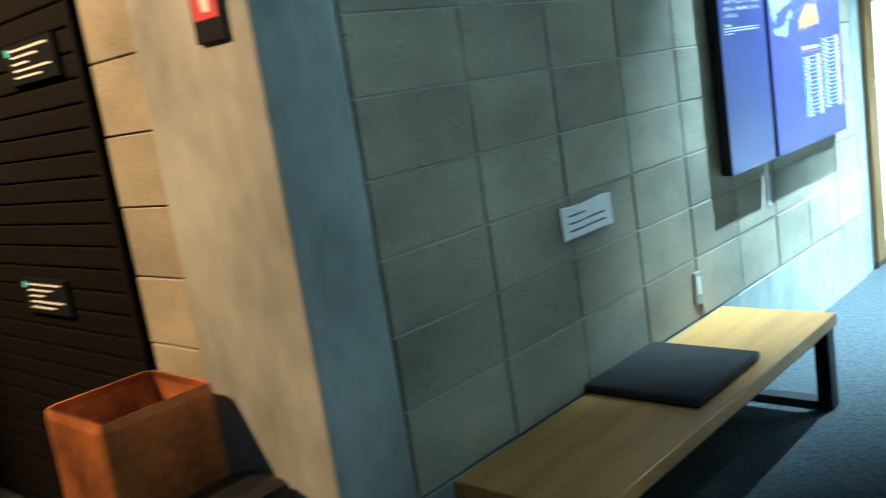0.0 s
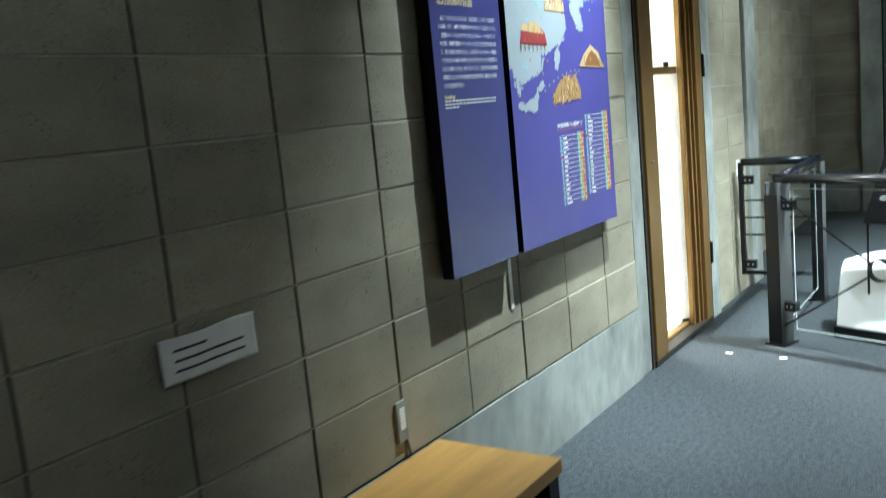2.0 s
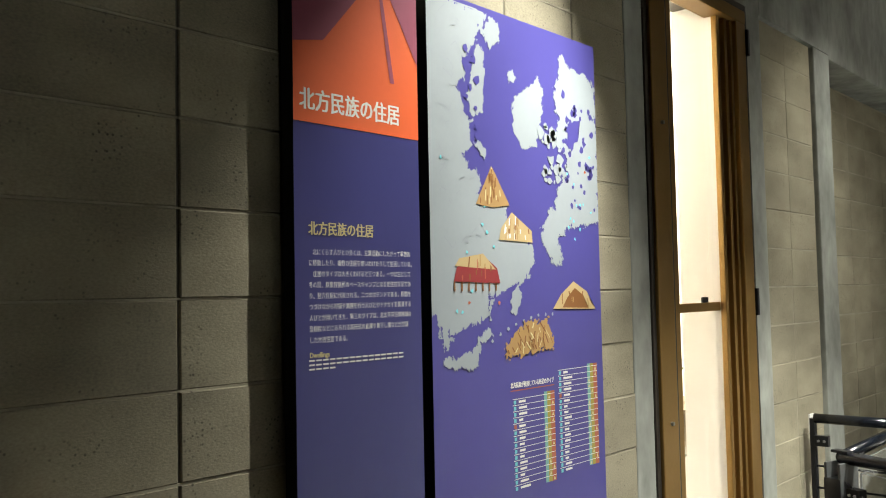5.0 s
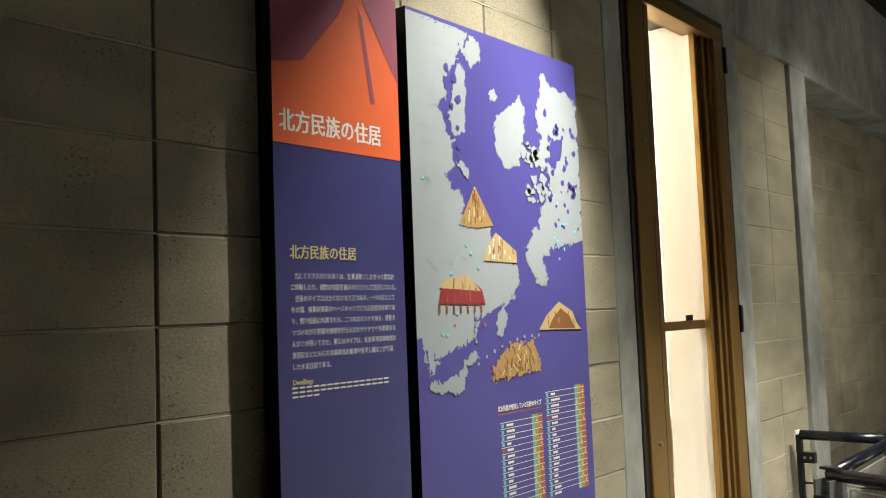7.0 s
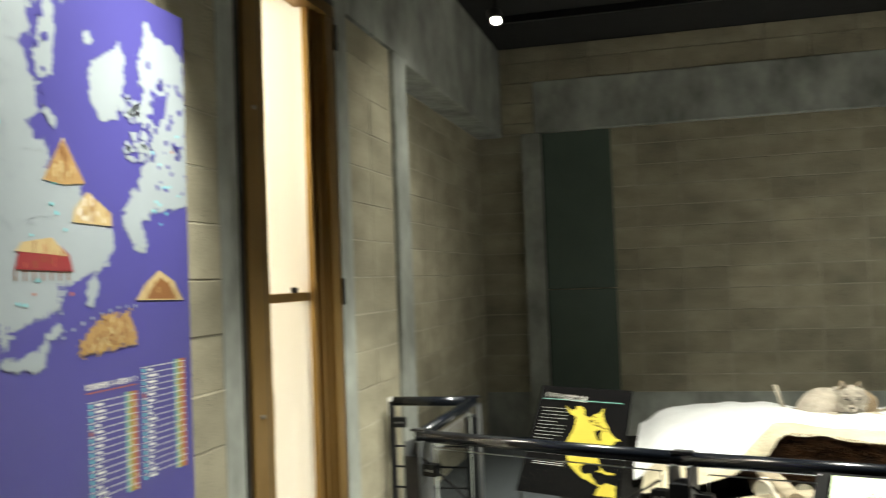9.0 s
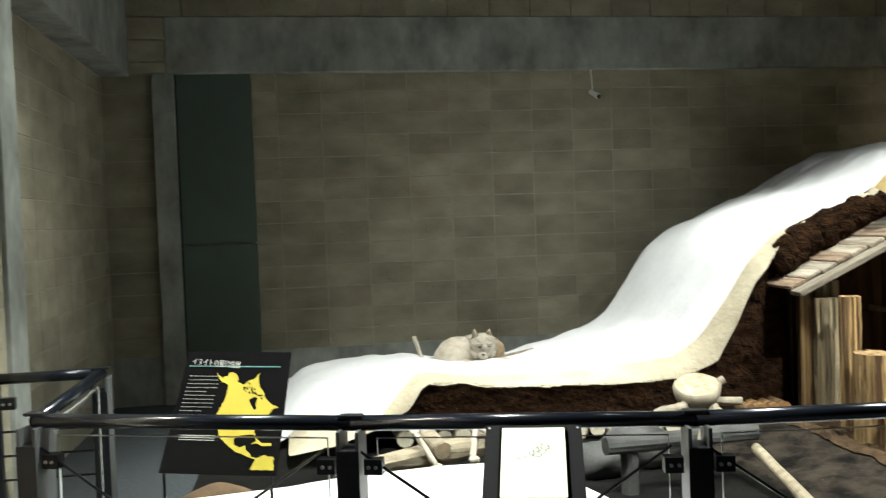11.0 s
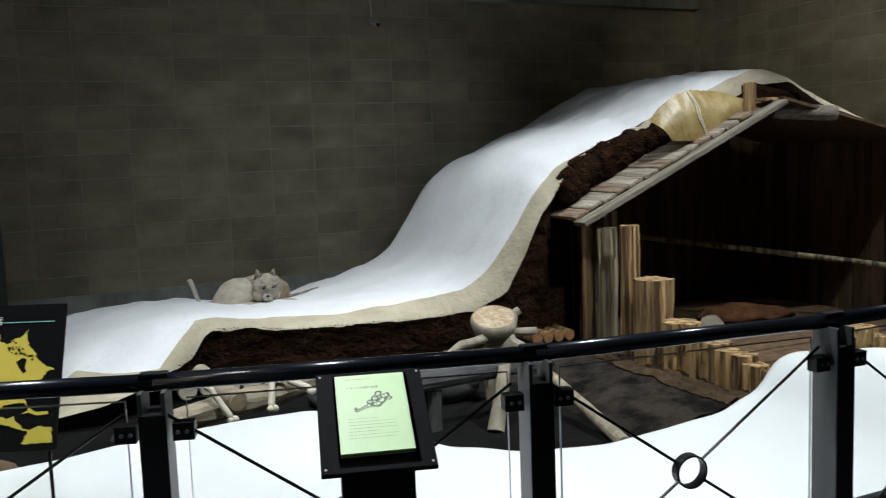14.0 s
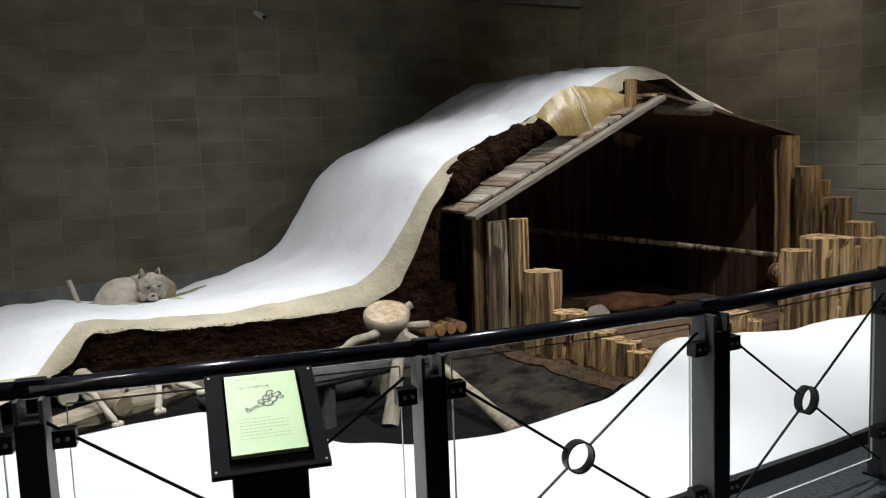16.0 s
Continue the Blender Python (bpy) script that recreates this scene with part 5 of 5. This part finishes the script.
        seam = math.exp(-((u - 0.41) / 0.035) ** 2)
        belly = math.sin(math.pi * v) * (1 - 0.3 * seam)
        ribs = noise.noise((u * 30, v * 2, 1)) + 0.6 * noise.noise((u * 12, v * 14, 3))
        return p + Vector((-0.01, -0.045, 0.01)) * belly + Vector((0, -0.007, 0.004)) * ribs + Vector((0, -0.02, 0)) * seam
    o = grid("skin", fan, 60, 14, SKIN, g)
    for k, (u, r_) in enumerate(((0.405, 0.005), (0.42, 0.0035))):
        b = bmesh.new()
        line = [fan(u + 0.008 * math.sin(j * 1.3 + k), j / 8) + Vector((0, -0.004, 0)) for j in range(9)]
        for p, q in zip(line, line[1:]):
            tube(b, p, q, r_, r_ * 0.9, n=7, wobble=0.004, rings=2, seed=k)
        part("seam", b, PALE, g, "pale stitched seam")
    return h


RAKEW = material("rake_board_wood", (0.30, 0.26, 0.20), 0.85, 0.3, 4, 24, 0.8, second=(0.10, 0.08, 0.06), stretch=(0.5, 7, 7), depth=0.012,
                 grain=0.6, sharp=1.4, turn=Vector((1.39, -0.36, 0.76)).to_track_quat("X", "Z").to_euler())
BOARDW = material("roof_board_wood", (0.42, 0.37, 0.30), 0.85, 0.3, 4, 24, 0.8, second=(0.17, 0.13, 0.09), piece=0.2, stretch=(7, 0.5, 7), depth=0.012, grain=0.6, sharp=1.4)
GREYB = material("brown_board_wood", (0.36, 0.27, 0.19), 0.85, 0.3, 4, 24, 0.8, second=(0.11, 0.06, 0.035), piece=0.2, stretch=(7, 0.5, 7), depth=0.012, grain=0.6, sharp=1.4)
# darker copy of the post wood, with the shade put into its colour
SHADEW = material("shaded_log", (0.36, 0.205, 0.08), 0.85, 0.3, 3, 18, 1.0, second=(0.035, 0.019, 0.010), piece=0.25, stretch=(7, 7, 0.35), depth=0.02, grain=0.55, sharp=1.6)
GREYW = material("silvered_wood", (0.44, 0.35, 0.22), 0.85, 0.3, 2.6, 15, 1.0, second=(0.045, 0.032, 0.018), piece=0.15, stretch=(9, 9, 0.22), depth=0.03, grain=0.5, sharp=2.0)
# wood coloured dark so that the planks hold the shade inside the house
DARKW = material("shaded_wood", (0.14, 0.087, 0.052), 0.85, 0.3, 3, 30, 0.5, second=(0.05, 0.03, 0.018), piece=0.35, stretch=(5, 5, 0.6), depth=0.01)
SKIN = material("gut_skin", (0.41, 0.31, 0.135), 0.38, 0.3, 9, 55, 0.8, second=(0.22, 0.145, 0.048), stretch=(1, 1, 1), depth=0.008)
PALE = material("pale_sinew", (0.66, 0.60, 0.46), 0.6, 0.15, 12, 60, 0.3)
FUR = material("pale_fur", (0.56, 0.50, 0.41), 0.95, 0.25, 14, 120, 0.9, second=(0.36, 0.31, 0.25), depth=0.02)
FURG = material("grey_fur", (0.46, 0.41, 0.33), 0.95, 0.25, 22, 120, 0.9, second=(0.20, 0.175, 0.15), depth=0.02)
FURT = material("tan_fur", (0.36, 0.27, 0.17), 0.95, 0.25, 18, 120, 0.9, second=(0.17, 0.115, 0.065), depth=0.02)
HIDE = material("brown_hide", (0.13, 0.055, 0.024), 0.85, 0.35, 9, 60, 0.8, second=(0.03, 0.014, 0.008), depth=0.02)
DRIFT = material("driftwood", (0.36, 0.30, 0.215), 0.8, 0.25, 5, 40, 0.5, stretch=(1.5, 5, 5), second=(0.17, 0.135, 0.09), piece=0.1)
for m in (PITM, PEAT, DARKW, HIDE):
    m.node_tree.nodes["Principled BSDF"].inputs["Specular IOR Level"].default_value = 0.1
snow_hill()
snow_bank()
winter_house()


def sleeping_dog():
    z0 = hill_top(2.8) - 0.115
    b = bmesh.new()
    tint = []

    def ball(c, s, mat=0, rot=(0, 0, 0), seg=20):
        n0 = len(b.faces)
        m = Matrix.Translation(c) @ Euler(rot).to_matrix().to_4x4() @ Matrix.Diagonal((*s, 1))
        bmesh.ops.create_uvsphere(b, u_segments=seg, v_segments=14, radius=1, matrix=m)
        tint.append((n0, len(b.faces), mat))
    for c, q, mt in (((2.68, 9.50, 0.09), (0.19, 0.17, 0.13), 0), ((2.60, 9.42, 0.07), (0.15, 0.15, 0.11), 0), ((2.80, 9.50, 0.10), (0.17, 0.15, 0.135), 2),
                     ((2.93, 9.44, 0.085), (0.10, 0.12, 0.12), 3), ((2.90, 9.37, 0.10), (0.085, 0.09, 0.115), 3),
                     ((2.835, 9.32, 0.135), (0.112, 0.10, 0.095), 2),      # skull
                     ((2.77, 9.31, 0.085), (0.042, 0.05, 0.055), 0), ((2.892, 9.31, 0.085), (0.042, 0.05, 0.055), 0),      # cheeks
                     ((2.812, 9.245, 0.070), (0.031, 0.062, 0.031), 0), ((2.815, 9.24, 0.055), (0.032, 0.06, 0.022), 0),   # muzzle and jaw
                     ((2.825, 9.255, 0.125), (0.03, 0.05, 0.035), 2),      # bridge of the nose
                     ((2.785, 9.235, 0.158), (0.032, 0.02, 0.014), 2), ((2.868, 9.235, 0.158), (0.032, 0.02, 0.014), 2),   # brows
                     ((2.97, 9.28, 0.03), (0.085, 0.06, 0.04), 0), ((2.90, 9.22, 0.02), (0.10, 0.035, 0.028), 0),
                     ((2.62, 9.30, 0.025), (0.18, 0.06, 0.045), 0), ((2.76, 9.24, 0.02), (0.09, 0.04, 0.032), 0)):
        lift = 0.03 if 9.23 < c[1] < 9.335 and 2.74 < c[0] < 2.94 and c[2] > 0.05 else 0
        ball((c[0], c[1], z0 + c[2] + lift), q, mt)
    for x, lean in ((2.772, -0.22), (2.884, 0.22)):      # short pointed ears
        for r_, dep, dy, mt in ((0.036, 0.066, 0.0, 2), (0.022, 0.046, -0.013, 3)):
            n0 = len(b.faces)
            bmesh.ops.create_cone(b, cap_ends=True, segments=12, radius1=r_, radius2=0.004, depth=dep,
                                  matrix=Matrix.Translation((x, 9.31 + dy, z0 + 0.262)) @ Euler((0.1, lean, 0)).to_matrix().to_4x4() @ Matrix.Diagonal((1, 0.55, 1, 1)))
            tint.append((n0, len(b.faces), mt))
    ball((2.809, 9.186, z0 + 0.108), (0.012, 0.009, 0.009), 1, seg=10)
    for x, lean in ((2.785, 0.2), (2.862, -0.2)):
        ball((x, 9.222, z0 + 0.168), (0.015, 0.010, 0.004), 1, (0, lean, 0), 8)
    b.faces.ensure_lookup_table()
    for n0, n1, mat in tint:
        for f in b.faces[n0:n1]:
            f.material_index = mat
    for v in b.verts:
        v.co += Vector((noise.noise(v.co * 24), noise.noise(v.co * 24 + Vector((9, 0, 0))), noise.noise(v.co * 24 + Vector((0, 9, 0))))) * 0.010
    d = tagged(part("dog_figure", b, FUR, None, smooth=True), "pale grey curled-up sled dog model lying on snow", "dog model")
    for m in (BLACK, FURG, FURT):
        d.data.materials.append(m)
    return d


sleeping_dog()


def bones_and_logs():
    s = thing("upright_stick", "short pale stick stuck upright in the snow", "stick")
    part("stick", T((2.405, 9.6, 0.392), (2.320, 9.6, 0.639), 0.013, 0.018, n=10, wobble=0.01, rings=4), PALEB, s)
    for k, (a, b_) in enumerate((((2.15, 9.25, 0.50), (2.62, 9.62, 0.45)), ((2.95, 9.42, 0.455), (3.35, 9.75, 0.46)))):
        t = thing("thin_pole", "thin weathered pole lying on the snow", "pole", "poles on the snow")
        part("pole", T(a, b_, 0.011, 0.009, n=8, wobble=0.01, rings=5, seed=k), DRIFT, t)
    v = thing("whale_vertebra", "large weathered whale vertebra propped over the passage", "bone")
    b = bmesh.new()
    foot, rim = Vector((3.765, 7.50, 0.375)), Vector((3.735, 7.44, 0.54))
    turn = (rim - foot).to_track_quat("Z", "Y")
    rings = []
    for f, r_ in ((0, 0.05), (0.12, 0.068), (0.3, 0.095), (0.5, 0.122), (0.7, 0.137), (0.86, 0.141), (0.96, 0.135), (1.0, 0.124)):
        rings.append([b.verts.new(foot.lerp(rim, f) + turn @ Vector((math.cos(t), math.sin(t), 0)) * r_ * (1 + 0.09 * noise.noise((math.cos(t) * 1.4, math.sin(t) * 1.4, f * 2))))
                      for t in [k * math.pi / 16 for k in range(32)]])
    for lo, hi in zip(rings, rings[1:]):
        for k in range(32):
            b.faces.new((lo[k], lo[(k + 1) % 32], hi[(k + 1) % 32], hi[k]))
    b.faces.new(rings[0][::-1])
    part("body", b, BONE, v, smooth=True)
    b = bmesh.new()
    rows = [[b.verts.new(rim + turn @ Vector((math.cos(t) * r_, math.sin(t) * r_, -0.002 - 0.012 * (1 - (r_ / 0.126) ** 2) + 0.010 * noise.noise((math.cos(t) * r_ * 40, math.sin(t) * r_ * 40, 3)) * (r_ < 0.12))))
             for t in [k * math.pi / 16 for k in range(32)]] for r_ in (0.126, 0.105, 0.08, 0.055, 0.03, 0.012)]
    for lo, hi in zip(rows, rows[1:]):
        for k in range(32):
            b.faces.new((lo[k], lo[(k + 1) % 32], hi[(k + 1) % 32], hi[k]))
    b.faces.new(rows[-1])
    part("disc", b, BONED, v, "rough brown-stained disc face")
    part("process", T((3.82, 7.48, 0.50), (3.92, 7.46, 0.555), 0.03, 0.024, n=12, wobble=0.02, rings=3, seed=8), BONE, v)
    part("process", T((3.68, 7.45, 0.43), (3.27, 7.22, 0.39), 0.030, 0.016, n=12, wobble=0.06, rings=7, seed=9), BONE, v)
    part("process", T((3.78, 7.46, 0.43), (4.00, 7.40, 0.43), 0.028, 0.024, n=12, wobble=0.04, rings=4, seed=10), BONE, v)
    part("process", T((3.78, 7.36, 0.40), (3.86, 7.26, 0.30), 0.06, 0.05, n=14, wobble=0.04, rings=4, seed=11), BONE, v)
    part("prop", T((3.76, 7.50, 0.02), (3.75, 7.50, 0.42), 0.055, 0.05, n=12, wobble=0.03, rings=4, seed=12), BONE, v)
    u = thing("bone_support", "pale bone upright holding the passage beam", "bone")
    part("upright", T((3.47, 6.95, 0.02), (3.62, 7.10, 0.34), 0.045, 0.035, n=12, wobble=0.02, rings=4, seed=13), BONE, u)
    # invented beam and post; their dark colour stands for the shade at the mouth
    pb = thing("added_beam", "added rough beam across the passage mouth, coloured dark for the shade there", "beam")
    part("beam", T((3.05, 7.12, 0.30), (3.98, 7.22, 0.29), 0.05, 0.05, n=12, wobble=0.02, rings=4, seed=17), ROCK, pb)
    part("post", T((3.2, 7.16, 0.02), (3.2, 7.16, 0.27), 0.05, n=12, wobble=0.02, rings=3, seed=18), ROCK, pb)
    l = thing("leaning_log", "weathered driftwood log leaning into the passage", "log")
    part("log", T((3.90, 6.40, 0.045), (3.97, 7.20, 0.20), 0.036, 0.03, n=14, wobble=0.02, rings=6, seed=14), DRIFT, l)
    g = thing("long_driftwood", "long pale driftwood log lying along the passage", "log")
    part("log", T((1.80, 7.2, 0.26), (2.95, 7.5, 0.34), 0.065, 0.05, n=14, wobble=0.05, rings=10, seed=15), DRIFT, g)
    for k, (a, b_, r) in enumerate((((2.02, 7.22, 0.43), (2.125, 7.14, 0.255), 0.016), ((2.335, 7.19, 0.265), (2.362, 7.30, 0.42), 0.018), ((2.39, 7.33, 0.41), (2.56, 7.22, 0.315), 0.020))):
        t = thing("long_bone", "pale long bone leaning on driftwood", "bone", "bones by the passage")
        part("shaft", T(a, b_, r, r * 0.9, n=14, wobble=0.02, rings=6, seed=20 + k), PALEB, t, smooth=True)
        for q, w in ((a, 1.35), (b_, 1.5)):
            m = bmesh.new()
            for dx in (-0.6, 0.6):
                bmesh.ops.create_icosphere(m, subdivisions=3, radius=r * w * 0.8, matrix=Matrix.Translation((q[0] + dx * r, q[1], q[2])))
            part("knuckle", m, PALEB, t, smooth=True)
    t = thing("sawn_log", "short sawn log with a pale end", "log")
    part("log", T((2.05, 7.60, 0.40), (2.165, 7.20, 0.325), 0.050, n=20, wobble=0.008, rings=4, seed=30), DRIFT, t)
    part("end", T((2.165, 7.20, 0.325), (2.1667, 7.194, 0.3239), 0.047, n=20), LOGTAN, t, "pale sawn end")
    for k in range(19):
        x = 2.10 + 0.132 * k
        t = thing("passage_log", "round log in the passage roof", "log", "logs of the passage roof")
        y = y_cut(x) - 0.02
        z = 0.088 + 0.01 * math.sin(k * 2.1)
        part("log", T((x, y, z), (x, y + 0.5, z), 0.062 + 0.008 * math.sin(k * 3), n=14, wobble=0.006, rings=2, seed=k), DRIFT, t)
        part("end", T((x, y, z), (x, y - 0.004, z), 0.055, n=14), PALE, t, "pale sawn end")
    for k in range(4):
        t = thing("stacked_log", "short log in a small stack by the house", "log", "logs stacked by the house")
        x = 4.42 + 0.088 * k
        part("log", T((x, 8.10, 0.20), (x, 8.35, 0.20), 0.041, n=14, wobble=0.006, rings=2, seed=k), SHADEW, t)
        part("end", T((x, 8.10, 0.20), (x, 8.096, 0.20), 0.038, n=14), LOGEND, t, "orange-brown sawn end")
        part("stand", B(x - 0.03, x + 0.03, 8.12, 8.33, 0.02, 0.161), DARKW, t)
    for x, y, z, s_ in ((3.15, 7.55, 0.10, 0.16), (3.45, 7.7, 0.12, 0.2), (2.9, 7.9, 0.08, 0.14), (1.75, 7.7, 0.06, 0.13), (0.98, 7.3, 0.10, 0.16)):
        t = thing("boulder", "dark rounded boulder at the passage mouth", "rock", "rocks in the passage")
        b = bmesh.new()
        bmesh.ops.create_icosphere(b, subdivisions=3, radius=1, matrix=Matrix.Translation((x, y, z)) @ Matrix.Diagonal((s_ * 1.3, s_, s_ * 0.7, 1)))
        for q in b.verts:
            q.co += Vector((noise.noise(q.co * 6), noise.noise(q.co * 6 + Vector((7, 0, 0))), 0)) * 0.05
        part("stone", b, EARTHB if x < 1.2 else ROCK, t, smooth=True)
    e = thing("earth_bank", "sloping dark earth bank beside the house posts", "earth")

    def bank(u, v):
        x, y = 3.95 + 0.68 * u + 0.02 * noise.noise((v * 9, 1, 1)) * u, 6.45 + 1.65 * v
        return Vector((x, y, 0.015 + 0.10 * u ** 1.3 + 0.025 * noise.noise((x * 4, y * 4, 2)) + 0.014 * noise.noise((x * 13, y * 13, 2)) + 0.006 * noise.noise((x * 34, y * 34, 2))))
    grid("earth", bank, 40, 90, EARTHB2, e)

    def ledge(u, v):
        x, y = bank(1, v).x + 0.26 * u, 6.45 + 1.65 * v
        lip = 0.03 * math.exp(-((u - 0.15) / 0.15) ** 2)
        return Vector((x - 0.01, y, bank(1, v).z - 0.004 + lip + 0.05 * u + 0.020 * noise.noise((x * 14, y * 14, 2)) * min(1, u * 6) + 0.012 * noise.noise((x * 40, y * 40, 2)) * min(1, u * 6)))
    grid("ledge", ledge, 26, 120, LEDGE, e, "crumbly brown earth ledge", smooth=False)
    hd = thing("animal_hide", "brown hide bundle lying on the house floor", "hide")
    b = bmesh.new()
    bmesh.ops.create_uvsphere(b, u_segments=40, v_segments=20, radius=1, matrix=Matrix.Translation((6.45, 8.25, 0.115)) @ Matrix.Rotation(-0.3, 4, "Z") @ Matrix.Diagonal((0.42, 0.16, 0.075, 1)))
    for q in b.verts:
        q.co += Vector((0, noise.noise(q.co * 11 + Vector((3, 0, 0))) * 0.03, noise.noise(q.co * 9) * 0.05))
    part("bundle", b, HIDE, hd, smooth=True)
    bw = thing("wooden_bowl", "small pale carved bowl on the house floor", "bowl")
    part("bowl", T((6.05, 8.2, 0.065), (6.03, 8.17, 0.115), 0.045, 0.085, n=16, wobble=0.03, rings=2), BONE, bw)


BONED = material("bone_disc", (0.50, 0.41, 0.29), 0.9, 0.35, 26, 90, 1.0, second=(0.34, 0.23, 0.13), sharp=1.3, depth=0.02)
PALEB = material("pale_bone", (0.58, 0.52, 0.42), 0.65, 0.15, 12, 70, 0.3)
LOGTAN = material("tan_log_end", (0.46, 0.36, 0.24), 0.85, 0.2, 20, 90, 0.4)
LOGEND = material("log_end", (0.27, 0.125, 0.045), 0.85, 0.3, 20, 90, 0.4)
LEDGE = material("brown_dirt", (0.10, 0.062, 0.036), 0.97, 0.4, 10, 70, 1.0, second=(0.03, 0.02, 0.013), depth=0.03)
ROCK = material("dark_rock", (0.07, 0.07, 0.068), 0.8, 0.3, 6, 50, 0.5)
EARTHB = material("brown_earth", (0.10, 0.06, 0.032), 0.95, 0.4, 6, 60, 0.7)
EARTHB2 = material("grey_earth", (0.040, 0.031, 0.024), 0.95, 0.4, 6, 34, 1.0, second=(0.006, 0.005, 0.0045), sharp=1.7, depth=0.03)
for m in (EARTHB2, LEDGE, ROCK):
    m.node_tree.nodes["Principled BSDF"].inputs["Specular IOR Level"].default_value = 0.1
bones_and_logs()


# ---------------------------------------------------------------- fixtures
def fixtures():
    c = thing("security_camera", "small white security camera on a ceiling rod", "camera")
    part("rod", T((4.27, 10.735, 2.972), (4.27, 10.70, 2.765), 0.006, n=8), WHITE, c)
    part("body", T((4.25, 10.71, 2.755), (4.30, 10.63, 2.70), 0.024, 0.028, n=16), WHITE, c)
    part("lens", T((4.30, 10.63, 2.70), (4.306, 10.621, 2.694), 0.020, n=14), BLACK, c, "dark lens")
    for x, y, tx, ty, tz in ((0.32, 8.95, 1.3, 6.0, 1.2),):
        s = thing("ceiling_spotlight", "lit spotlight on the black ceiling", "spotlight")
        part("stem", T((x, y, ZC), (x, y, 3.70), 0.012, n=8), BLACK, s)
        a = Vector((x, y, 3.62))
        d = (Vector((tx, ty, tz)) - a).normalized()
        part("can", T(a - d * 0.08, a + d * 0.07, 0.055, 0.065, n=18), BLACK, s)
        part("lamp_face", T(a + d * 0.071, a + d * 0.076, 0.036, n=18), LAMPF, s, "glowing lamp face")
    for y in (2.0, 4.6, 7.4, 9.6):
        t = thing("ceiling_track", "black lighting track under the ceiling", "track", "tracks")
        part("track", B(0.2, XR - 0.2, y, y + 0.05, ZC - 0.06, ZC - 0.004), BLACK, t)
    g = tagged(new("door_green"), "tall dark green steel door panel in the far wall", "door", kind="structure")
    part("leaf", B(0.40, 1.055, YB + 0.055, YB + 0.083, 1.437, 2.965, bevel=0.002), GREEN, g)
    part("leaf", B(0.40, 1.055, YB + 0.055, YB + 0.083, 0.0, 1.425, bevel=0.002), GREEN, g)
    part("shadow_gap", B(0.385, 0.40, YB + 0.06, YB + 0.084, 0.0, 2.97), BLACK, g)
    for x, y in ((0.283, 5.62), (0.563, 5.60)):
        f = thing("floor_marker", "small white tape mark on the carpet", "marker", "tape marks")
        part("tape", B(x - 0.018, x + 0.018, y - 0.012, y + 0.012, 0.0, 0.0015), PAPER, f)
    w = thing("wall_switch_plate", "small white switch plate low on the wall", "switch")
    part("plate", B(-0.03, -0.02, 7.02, 7.09, 0.80, 0.90, bevel=0.002), WHITE, w)


LAMPF = material("lamp_glow", (0.9, 0.97, 1.0), 0.4, 0.0, 3, 60, 0.0, emit=14)
fixtures()

# ---------------------------------------------------------------- the blocks of the walls
LEVELS = [0.36] + [0.6 + 0.2 * k for k in range(16)] + [ZC]
for z in LEVELS[1:-1]:
    part("bed_joint", B(-0.006, -0.0016, 1.50, 5.095, z - 0.0024, z + 0.0024), MORTAR2, wall_left)
lay(wall_left, steps(1.50, 5.095, 3.127, 0.4), LEVELS, lambda a: (0.0, a))
lay(bpy.data.objects["infill_back"], [6.47, 6.867, 7.265], [0.2 * k for k in range(15)] + [2.983], lambda a: (-0.027, a), 0.0, 0.005, 0.004)
lay(bpy.data.objects["bay_back"], steps(7.53, YB + 0.07, 7.45, 0.4), [0.36] + [0.4 + 0.2 * k for k in range(13)] + [2.95], lambda a: (-0.247, a), 0.0, 0.006, 0.006)
lay(wall_back, steps(1.055, XR, 1.282, 0.4), [0.435] + [0.6 + 0.2 * k for k in range(12)] + [2.97], lambda a: (a, YB + 0.082), -90, 0.008, 0.009)
lay(wall_back, steps(0.0, XR, 1.282, 0.4), [3.47, 3.67, ZC], lambda a: (a, YB + 0.01), -90)
lay(wall_back, [0.002, 0.325], [2.972, 3.07, 3.27, 3.47], lambda a: (a, YB + 0.01), -90, 0.008, 0.009)
lay(wall_back, [-0.25, 0.19], [0.435] + [0.6 + 0.2 * k for k in range(12)] + [2.97], lambda a: (a, YB + 0.082), -90, 0.008, 0.009)
lay(wall_side, steps(5.2, YB, 5.3, 0.4), [0.0] + [0.2 * k for k in range(1, 20)], lambda a: (XR + 0.001, a), 180, 0.008, 0.009)
